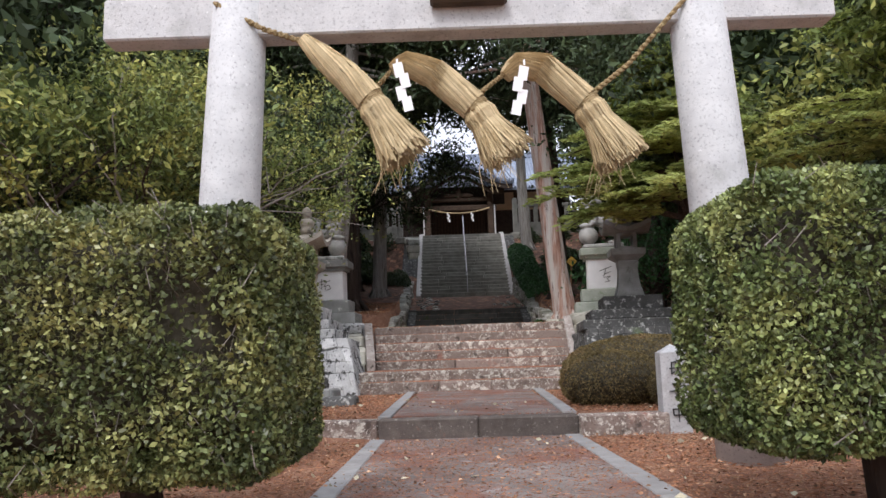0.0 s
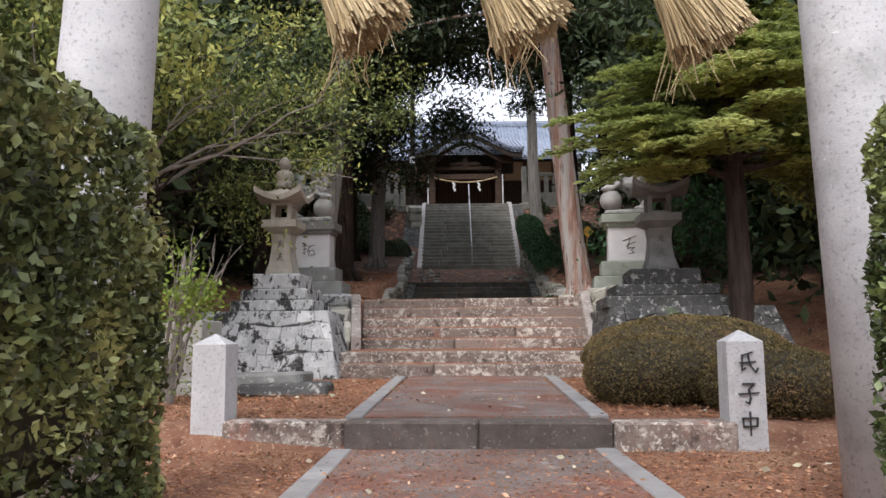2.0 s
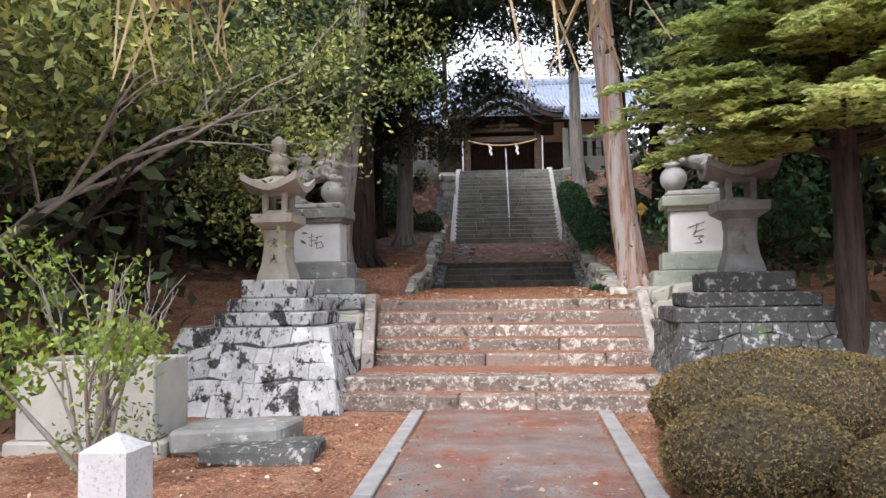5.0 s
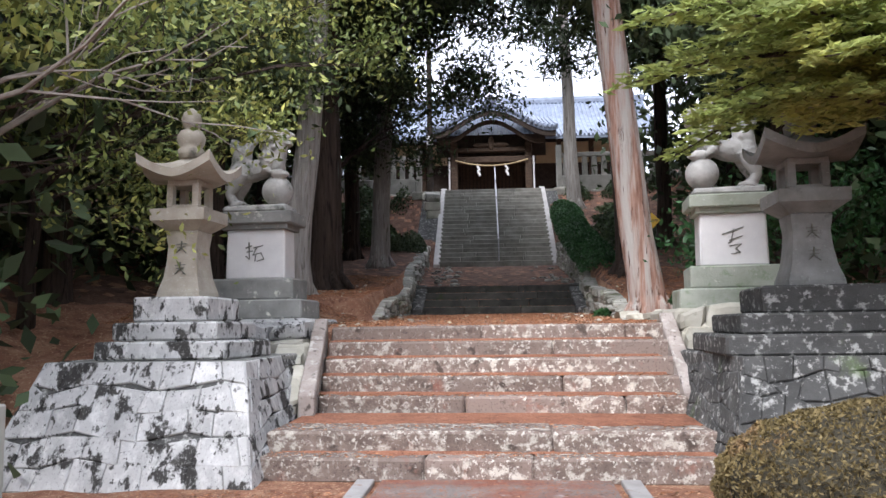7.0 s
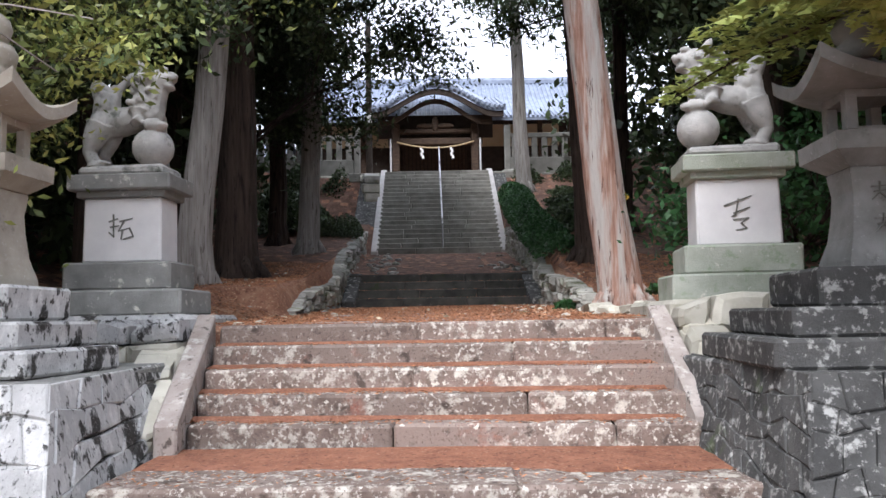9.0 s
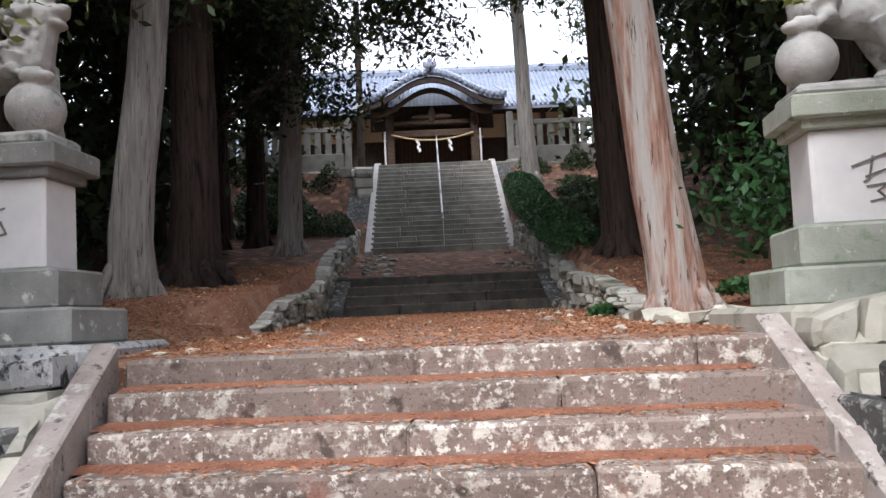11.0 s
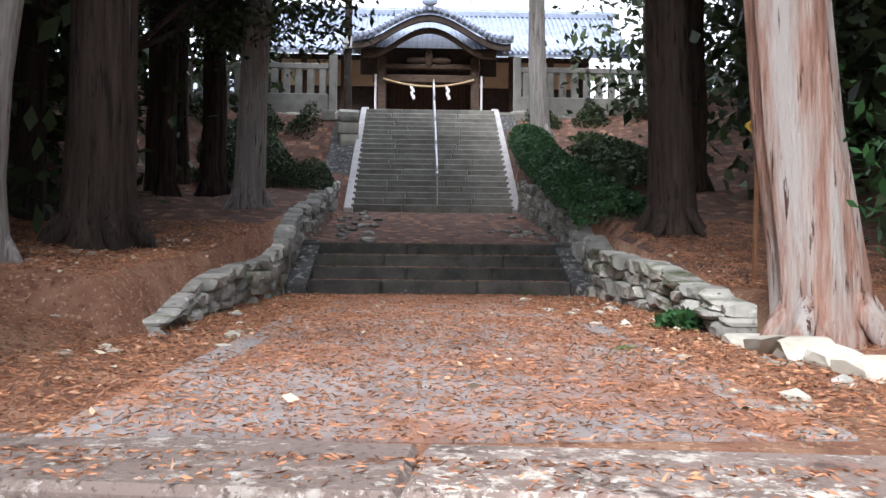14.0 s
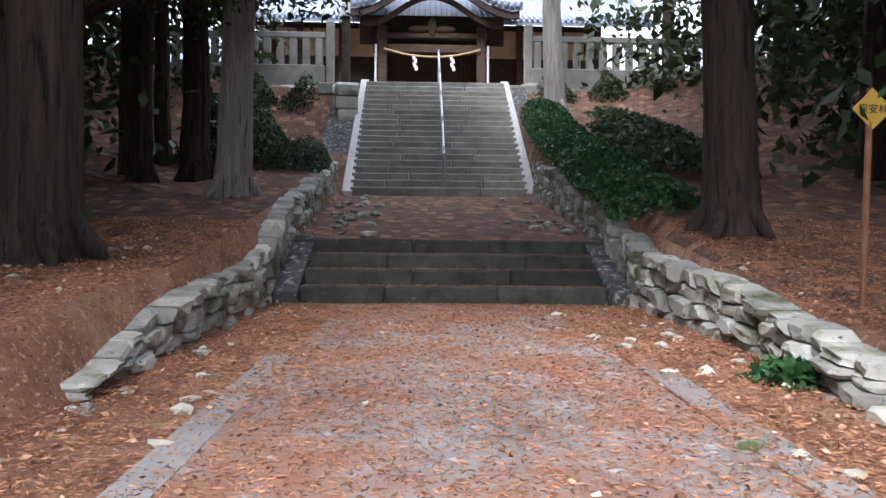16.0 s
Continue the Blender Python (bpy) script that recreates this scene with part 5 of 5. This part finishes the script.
tagged(leaves("woodland_behind", clumped(behind, (3, 3, 3), 60), 0.4, dark_leaf, aspect=0.6), "added trees behind the start, never in view", "woodland", kind="stuff")


def branching(t, base, height, spread, seed, mat, levels=3, first=5, rad=0.09, up=0.6):
    """Limbs that fork from a base; returns the bmesh and the tips."""
    q = random.Random(seed)
    bms, tips = [], []

    def grow(p, d, length, rad, lev):
        mid = p + d * length * 0.5 + Vector((q.uniform(-1, 1), q.uniform(-1, 1), q.uniform(-0.4, 0.6))) * length * 0.12
        end = p + d * length
        bms.append(tube([p, mid, end], [rad, rad * 0.8, rad * 0.55], 6 if rad > 0.02 else 4))
        if lev == 0:
            tips.append(end)
            tips.append(mid)
            return
        for k in range(q.choice((2, 3, 3))):
            nd = (d + Vector((q.uniform(-1, 1), q.uniform(-1, 1), q.uniform(-0.5, 0.7))) * spread).normalized()
            grow(end if k else mid, nd, length * q.uniform(0.6, 0.85), rad * 0.55, lev - 1)

    for k in range(first):
        a = k * 6.283 / first + q.uniform(-0.4, 0.4)
        grow(Vector(base), Vector((math.cos(a) * spread, math.sin(a) * spread, up)).normalized(), height * q.uniform(0.35, 0.5), rad, levels)
    return merged(*bms), tips


def evergreen(x, y, h, label, seed, leaf, per=55, size=0.09, name="evergreen_tree", spread=0.8, lift=1.0, scatter=0.62, limb_mat=None):
    limb_mat = limb_mat or dark_bark
    z = float(ground_at(x, y)) - 0.1
    t = thing(name, label, "tree", "broadleaf trees at the wood's edge", at=(x, y, z))
    part("trunk", tube(bent(0, 0, 0, lift + 0.1, (0.04, 0), 5, 0.03, seed), [0.11, 0.095, 0.085, 0.08, 0.075, 0.07], 12, 0.1, seed), limb_mat, t, smooth=True)
    bm, tips = branching(t, (0.04 * lift, 0, lift), h, spread, seed, twig, 3, 6, 0.042)
    stuff(part("branchwork", bm, limb_mat, t))
    leaves("crown", clumped(tips, (scatter, scatter, scatter * 0.8), per), size, leaf, t, aspect=0.42, droop=0.15)
    return t


evergreen(-5.6, 13.6, 4.6, "broadleaf evergreen with grey limbs and yellowish leaf tips", 11, broad_leaf, 80, 0.088, lift=1.3, scatter=0.42)
evergreen(-5.2, 16.6, 4.6, "broadleaf evergreen leaning over the lantern", 12, broad_leaf, 60, 0.088, lift=1.8, scatter=0.42)
evergreen(-7.0, 11.0, 4.4, "broadleaf evergreen at the edge of the wood", 13, broad_leaf, 80, 0.1, lift=1.0, scatter=0.45)
evergreen(-5.0, 12.6, 3.6, "half-bare tree with tangled grey twigs", 17, broad_leaf, 12, 0.08, name="bare_tree", lift=1.8, spread=0.9, limb_mat=twig)
evergreen(-8.3, 13.5, 5.0, "dark evergreen in the wood", 14, broad_leaf, 120, 0.13, lift=1.2)
evergreen(-6.0, 16.5, 5.4, "dark evergreen in the wood", 15, dark_leaf, 120, 0.15, lift=1.4)
evergreen(-3.4, 24.2, 4.5, "dark glossy camellia among the cedars", 16, dark_leaf, 130, 0.13, lift=2.2)
evergreen(6.6, 16.5, 5.4, "dark evergreen in the wood", 18, dark_leaf, 120, 0.15, lift=1.4)
evergreen(8.0, 13.0, 5.0, "dark evergreen in the wood", 19, broad_leaf, 120, 0.14, lift=1.2)
evergreen(4.6, 18.6, 1.6, "low camellia with glossy green leaves", 20, ivy_leaf, 16, 0.12, name="camellia_shrub", lift=0.4)


def fir(x, y, h, label, seed):
    """A fir with level tiers of feathery yellow-green sprays."""
    z = float(ground_at(x, y)) - 0.1
    t = thing("fir_tree", label, "fir tree", at=(x, y, z))
    q = random.Random(seed)
    part("trunk", tube(bent(0, 0, 0, h, (-0.02, 0), 9, 0.04, seed), [0.2, 0.17, 0.16, 0.15, 0.14, 0.12, 0.1, 0.08, 0.05, 0.02], 16, 0.08, seed), dark_bark, t, smooth=True)
    limbs, pl, dl = [], [], []
    for k in range(70):
        u = k / 70
        zz = 2.75 + (h - 2.95) * u
        a = q.uniform(0, 6.283) if k % 3 else q.uniform(2.3, 5.2)
        reach = (3.0 - 2.3 * u) * q.uniform(0.6, 1.05)
        d = Vector((math.cos(a), math.sin(a), 0))
        side_v = Vector((-d.y, d.x, 0))
        p0 = Vector((-0.02 * zz, 0, zz))
        line = [p0 + d * reach * s + Vector((0, 0, 0.12 * reach * math.sin(s * 2.2) - 0.11 * reach * s * s)) for s in (0, 0.25, 0.5, 0.75, 1.0)]
        limbs.append(tube(line, [0.04, 0.03, 0.022, 0.015, 0.006], 5))
        for s in np.arange(0.22, 1.0, 0.055):
            i = min(int(s * 4), 3)
            c = line[i].lerp(line[i + 1], s * 4 - i)
            for sg in (-1, 1):
                ln = (0.75 * (1.05 - s) + 0.16) * q.uniform(0.6, 1.1)
                e = (d * 0.75 + side_v * sg).normalized()
                for m in range(int(ln * 36)):
                    w = m / (ln * 36)
                    pp = c + e * ln * w + Vector((q.gauss(0, 0.03), q.gauss(0, 0.03), q.gauss(0, 0.02) - 0.1 * ln * w * w))
                    for s2 in (-1, 1):
                        pl.append(pp)
                        e2 = (e + Vector((-e.y, e.x, 0)) * s2 * 0.9 + Vector((0, 0, q.uniform(-0.25, 0.2)))).normalized()
                        dl.append(e2 * 2.2)
    stuff(part("branchwork", merged(*limbs), dark_bark, t))
    leaves("crown", np.array([tuple(p) for p in pl]), 0.135, fir_leaf, t, aspect=0.26, along=np.array([tuple(p) for p in dl]))
    return t


fir(4.0, 13.4, 5.7, "fir with feathery yellow-green tiers over a dark trunk", 41)
fir(7.0, 10.8, 7.5, "fir with feathery green tiers at the wood's edge", 42)
fir(7.8, 19.5, 9.0, "fir in the shade of the wood", 43)


# ---- hedges and shrubs ----
def hedge(x0, x1, y0, y1, z0, z1, label, seed, leaf):
    t = thing("clipped_hedge", label, "hedge", "pair of clipped hedges", at=((x0 + x1) / 2, (y0 + y1) / 2, -0.3))
    cx, cy, cz = (x0 + x1) / 2, (y0 + y1) / 2, (z0 + z1) / 2 + 0.3
    hx, hy, hz = (x1 - x0) / 2, (y1 - y0) / 2, (z1 - z0) / 2
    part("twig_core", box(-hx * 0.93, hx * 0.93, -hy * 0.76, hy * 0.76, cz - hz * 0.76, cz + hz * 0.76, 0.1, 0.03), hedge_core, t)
    for k in range(3):
        x = -hx * 0.6 + k * hx * 0.6
        part("stem", tube([(x, 0, -0.6), (x + 0.05, 0.02, 0.1), (x, 0, cz - hz * 0.7)], [0.11, 0.09, 0.07], 10, 0.15, k), dark_bark, t)
    area = [4 * hy * hz, 4 * hy * hz, 4 * hx * hz, 4 * hx * hz, 4 * hx * hy, 4 * hx * hy]
    tot = sum(area)
    P = []
    for f, a in enumerate(area):
        n = int(210000 * a / tot)
        u = rng.uniform(-1, 1, (n, 3))
        u[:, f // 2] = 1 if f % 2 else -1
        P.append(u)
    P = np.concatenate(P)
    h = np.array([hx, hy, hz])
    p = P * h
    rad = 0.13
    inner = np.clip(p, -(h - rad), h - rad)
    d = p - inner
    p = inner + d / (np.linalg.norm(d, axis=1)[:, None] + 1e-9) * rad
    nrm = d / (np.linalg.norm(d, axis=1)[:, None] + 1e-9)
    lump = 0.009 * (np.sin(p[:, 0] * 7 + p[:, 2] * 5 + seed) + np.sin(p[:, 0] * 23 - p[:, 2] * 19 + p[:, 1] * 17))
    p = p + nrm * (lump - 0.11 * rng.random(len(p)) ** 1.6 + 0.025)[:, None]
    hole = np.sin(p[:, 0] * 5.1 + seed * 2) * np.sin(p[:, 2] * 6.3 + p[:, 1] * 4 + seed) + 0.5 * np.sin(p[:, 0] * 13 + p[:, 2] * 11)
    p = p[(hole < 0.6) | (rng.random(len(p)) < 0.3)]
    leaves("foliage", p + np.array([0, 0, cz]), 0.027, leaf, t, aspect=0.6)
    tw = []
    q = random.Random(seed)
    for k in range(260):
        x, z = q.uniform(-hx, hx), q.uniform(-hz, hz) + cz
        y = -hy + q.uniform(-0.01, 0.06)
        tw.append(tube([(x, y + 0.1, z - 0.05), (x + q.uniform(-0.05, 0.05), y, z), (x + q.uniform(-0.09, 0.09), y - 0.01, z + 0.08)], [0.004, 0.003, 0.0015], 3))
    stuff(part("twigs", merged(*tw), twig, t))


hedge(-4.2, -0.6, 4.0, 5.2, 0.05, 1.1, "clipped box hedge with yellowish patches and bare twigs", 3, hedge_leaf)
hedge(1.25, 4.6, 4.0, 5.2, 0.1, 1.16, "clipped box hedge with glossy green leaves", 8, green_hedge_leaf)


def dome(x, y, rx, ry, h, label, seed):
    z = float(ground_at(x, y))
    t = thing("azalea_bush", label, "azalea bush", "rounded azalea bushes", at=(x, y, z))
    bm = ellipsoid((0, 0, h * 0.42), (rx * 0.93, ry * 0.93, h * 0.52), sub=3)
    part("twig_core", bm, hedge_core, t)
    part("stem", tube([(0, 0, -0.1), (0, 0, h * 0.3)], [0.07, 0.06], 8), dark_bark, t)
    n = int(42000 * rx * ry)
    d = rng.normal(size=(n, 3))
    d /= np.linalg.norm(d, axis=1)[:, None]
    bump = 1 + 0.02 * np.sin(d[:, 0] * 9 + seed) * np.sin(d[:, 1] * 8) + 0.012 * np.sin(d[:, 2] * 21 + d[:, 0] * 17)
    p = d * np.array([rx, ry, h * 0.58]) * (bump * (1 - 0.05 * rng.random(n) ** 2))[:, None] + np.array([0, 0, h * 0.42])
    leaves("foliage", p[p[:, 2] > -0.02], 0.03, azalea_leaf, t, aspect=0.4)


dome(2.0, 10.45, 0.64, 0.62, 0.64, "rounded brown-green clipped azalea", 1)
dome(2.8, 12.0, 1.2, 0.75, 0.84, "broad rounded brown-green clipped azalea", 2)
dome(2.85, 9.75, 0.6, 0.62, 0.58, "rounded brown-green azalea behind the marker post", 3)

sap = thing("young_tree", "thin young tree with yellow-green leaves and bare twigs", "young tree", at=(-2.6, 10.55, -0.15))
bm, tips = branching(sap, (0, 0, 0.05), 1.7, 0.36, 52, twig, 3, 4, 0.026, 1.4)
part("stem", merged(bm, tube([(0, 0, -0.1), (0.02, 0, 0.35), (0.08, 0, 0.9), (0.12, 0, 1.5)], [0.06, 0.045, 0.03, 0.015], 8, 0.1)), twig, sap)
low = [p for p in tips if p.z < 1.2 or p.x < -0.1]
leaves("leaves", clumped(low, (0.2, 0.2, 0.2), 20), 0.065, bright_leaf, sap, aspect=0.45)
leaves("lower_leaves", inside((0.1, 0, 0.45), (0.4, 0.3, 0.35), 420), 0.05, broad_leaf, sap, aspect=0.4)
leaves("side_leaves", inside((-0.75, -0.1, 0.95), (0.45, 0.35, 0.4), 520), 0.08, bright_leaf, sap, aspect=0.5)
part("side_stem", tube([(0, 0, 0.1), (-0.35, -0.05, 0.5), (-0.8, -0.1, 1.0)], [0.03, 0.02, 0.008], 6), twig, sap)


def cover(name, line, width, high, n, leaf, size, label, seed):
    q = random.Random(seed)
    P = []
    for k in range(n):
        u = q.random() * (len(line) - 1)
        i = min(int(u), len(line) - 2)
        c = Vector(line[i]).lerp(Vector(line[i + 1]), u - i)
        a, m = q.uniform(0, 6.283), math.sqrt(q.random())
        x, y = c.x + math.cos(a) * m * width, c.y + math.sin(a) * m * width
        top = high * math.sqrt(max(0.05, 1 - m * m)) * (0.8 + 0.25 * math.sin(c.y * 3.1 + x * 4))
        P.append((x, y, float(c.z) + top * (1 - 0.5 * q.random() ** 2)))
    return tagged(leaves(name, np.array(P), size, leaf, aspect=0.55), label, "shrub")


cover("ivy_bank", [(3.0, 24.6, 2.3), (2.95, 27.5, 3.1), (3.0, 30.5, 3.9), (3.1, 33.6, 5.0)], 0.55, 0.5, 24000, ivy_leaf, 0.075, "glossy green ground cover along the wall", 61)
cover("moss_shrub", [(-2.0, 29.6, 3.2), (-2.0, 31.5, 3.5)], 0.6, 0.7, 9000, dark_leaf, 0.06, "dark clipped shrub beside the stair", 62)
cover("bank_shrub", [(-7.0, 36.4, 5.0), (-2.8, 36.2, 5.0)], 0.7, 1.6, 16000, dark_leaf, 0.1, "dark creeping shrub on the terrace bank", 63)
cover("bank_shrub", [(3.6, 36.2, 5.2), (9.0, 36.4, 5.2)], 0.7, 1.4, 16000, dark_leaf, 0.1, "dark creeping shrub on the terrace bank", 64)
cover("bank_shrub", [(4.2, 27.5, 3.0), (4.6, 31.0, 4.0), (4.8, 35.0, 5.0)], 1.1, 0.5, 22000, dark_leaf, 0.12, "dark undergrowth on the bank", 71)
cover("bank_shrub", [(-3.2, 30.5, 3.4), (-3.6, 33.0, 4.0), (-4.5, 35.5, 5.0)], 1.1, 0.9, 22000, dark_leaf, 0.12, "dark undergrowth on the bank", 72)
cover("fern_tuft", [(2.3, 20.1, 1.25), (2.25, 20.3, 1.25)], 0.16, 0.2, 260, ivy_leaf, 0.09, "small green fern at the wall's foot", 65)
cover("grass_tuft", [(3.1, 18.6, 1.45), (3.25, 18.7, 1.45)], 0.2, 0.15, 400, ivy_leaf, 0.08, "small tuft of grass on the bank", 66)

# ---- stone basin ----
basin = thing("stone_basin", "pale rectangular stone water basin", "stone basin", at=(-3.25, 11.95, -0.03))
for a, b, c, d, e in ((-0.62, 0.62, -0.36, -0.28, 0.78), (-0.62, 0.62, 0.28, 0.36, 0.78), (-0.62, -0.54, -0.279, 0.279, 0.777), (0.54, 0.62, -0.279, 0.279, 0.777)):
    part("side_slab", box(a, b, c, d, 0.1, e, 0.012), basin_stone, basin)
part("water_floor", box(-0.539, 0.539, -0.278, 0.278, 0.1, 0.5, 0.0), dark_stone, basin)
part("foot_slab", box(-0.7, 0.7, -0.42, 0.42, -0.1, 0.098, 0.02, 0.008), basin_stone, basin)
flat = thing("flat_stones", "low flat grey slabs beside the basin", "stone slab", at=(-1.95, 12.0, 0))
part("slab_stone", box(-0.6, 0.4, -0.35, 0.4, -0.08, 0.14, 0.03, 0.04), grey_stone, flat)
part("slab_stone", box(-0.15, 0.75, -0.75, -0.1, -0.08, 0.06, 0.03, 0.05), dark_stone, flat)


def chip(s, q):
    """A small broken stone with flat faces."""
    bm = ellipsoid((0, 0, 0), (s * q.uniform(0.9, 1.7), s, s * q.uniform(0.35, 0.6)), (0, 0, q.uniform(0, 180)), sub=1)
    for v in bm.verts:
        v.co *= q.uniform(0.72, 1.2)
    return bm


# ---- fallen needles, leaves and loose stones ----
def strewn(n, x0, x1, y0, y1):
    x, y = rng.uniform(x0, x1, n), rng.uniform(y0, y1, n)
    return x, y, ground_at(x, y)


x, y, z = strewn(120000, -4.5, 5, 16.9, 24)
x2, y2, z2 = strewn(75000, -4, 4.5, 5.0, 13.3)
keep = (y2 < 8.7) | (y2 > 9.2)
X, Y, Z = np.concatenate([x, x2[keep]]), np.concatenate([y, y2[keep]]), np.concatenate([z, z2[keep]])
flatdir = rng.normal(size=(len(X), 3)) * np.array([2.5, 2.5, 0.3])
tagged(leaves("needle_litter", np.stack([X, Y, Z + 0.02], 1), 0.036, litter, aspect=0.16, along=flatdir), "scattered orange-brown cedar needles", "litter", kind="stuff")
sx, sy, sz, sd = [], [], [], []
for k, (yy, deg) in enumerate(EDGES):
    n = 900
    a, b = rng.uniform(-1.8, 1.8, n), 0.30 - 0.3 * rng.random(n) ** 2.2
    if k == 1:
        b = rng.uniform(0.05, 1.1, n)
    c, s = math.cos(radians(deg)), math.sin(radians(deg))
    sx.append(0.36 + a * c - b * s)
    sy.append(yy + a * s + b * c)
    sz.append(np.full(n, (k + 1) * R + 0.006))
for k in range(4):
    n = 500
    sx.append(rng.uniform(-1.0, 2.3, n))
    sy.append(24.2 + 0.36 * k + 0.02 + 0.33 * rng.random(n))
    sz.append(np.full(n, 1.43 + 0.171 * (k + 1) + 0.006))
for k, (yy, deg) in enumerate(EDGES):
    near, deep = (0.19, 0.34) if k != 1 else (0.4, 1.13)
    m = pose(0.36, yy, (k + 1) * R, 0, 0, deg)
    v, f = [], []
    for i in range(91):
        a = -1.82 + i * 0.04
        edge = near + 0.05 * math.sin(a * 3.1 + k) + 0.035 * math.sin(a * 9.7 + 2 * k) + 0.02 * math.sin(a * 27 + k)
        for w, lift in ((0, 0.0), (0.35, 0.012), (1, 0.022)):
            v.append(m @ Vector((a, edge + (deep - edge) * w, lift)))
    for i in range(90):
        for w in range(2):
            f.append((i * 3 + w, i * 3 + 3 + w, i * 3 + 4 + w, i * 3 + 1 + w))
    if k < 6:
        tagged(mesh_part("needle_drift", v, f, drift_needles, smooth=True), "drift of red cedar needles on a step tread", "litter", kind="stuff")
P = np.stack([np.concatenate(sx), np.concatenate(sy), np.concatenate(sz)], 1)
tagged(leaves("step_litter", P, 0.036, litter, aspect=0.2, along=rng.normal(size=P.shape) * np.array([2.5, 2.5, 0.2])), "red needles gathered on the step treads", "litter", kind="stuff")
q = random.Random(91)
chip_c = []
for k in range(70):
    x = q.choice((q.uniform(-1.3, -0.7), q.uniform(1.5, 2.4), q.uniform(-3, -1.2)))
    y = q.uniform(16.9, 23.5)
    s = q.uniform(0.02, 0.065)
    g = float(ground_at(x, y))
    ob = part("loose_stone", chip(s, q), q.choice((pale_rubble, rubble)))
    ob.location = (x, y, g + s * 0.2)
    tagged(ob, "small pale stone lying in the needles", "stone", "loose stones beside the path")
for k in range(40):
    x, y = q.choice((q.uniform(-1.1, -0.4), q.uniform(1.4, 2.4))), q.uniform(26.0, 31.2)
    s = q.uniform(0.05, 0.12)
    ob = part("loose_stone", chip(s, q), rubble)
    ob.location = (x, y, float(ground_at(x, y)) + s * 0.2)
    tagged(ob, "grey stone tumbled on the landing", "stone", "loose stones below the stair")
x, y, z = strewn(260, -3.5, 3.5, 5.2, 23.5)
keep = ~((y > 8.7) & (y < 9.2)) & ~((y > 13.0) & (y < 17.2))
tagged(leaves("fallen_leaves", np.stack([x, y, z + 0.035], 1)[keep], 0.055, pale_leaf, aspect=0.6, along=np.stack([np.cos(x * 40), np.sin(y * 40), 0 * x], 1)[keep] * 3), "scattered pale dead leaves", "litter", kind="stuff")
xa, ya, za = strewn(9000, -4.2, 4.5, 4.6, 13.2)
xb, yb, zb = strewn(5000, -4.5, 4.8, 16.95, 24)
x, y, z = np.concatenate([xa, xb]), np.concatenate([ya, yb]), np.concatenate([za, zb])
keep = ~((y > 8.7) & (y < 9.2)) & ((x < -0.8) | (x > 1.45) | (rng.random(len(x)) < 0.25))
tagged(leaves("dry_leaves", np.stack([x, y, z + 0.03], 1)[keep], 0.034, dry_leaf, aspect=0.5, along=(rng.normal(size=(len(x), 3)) * np.array([2.5, 2.5, 0.4]))[keep]), "scattered small brown dead leaves", "litter", kind="stuff")
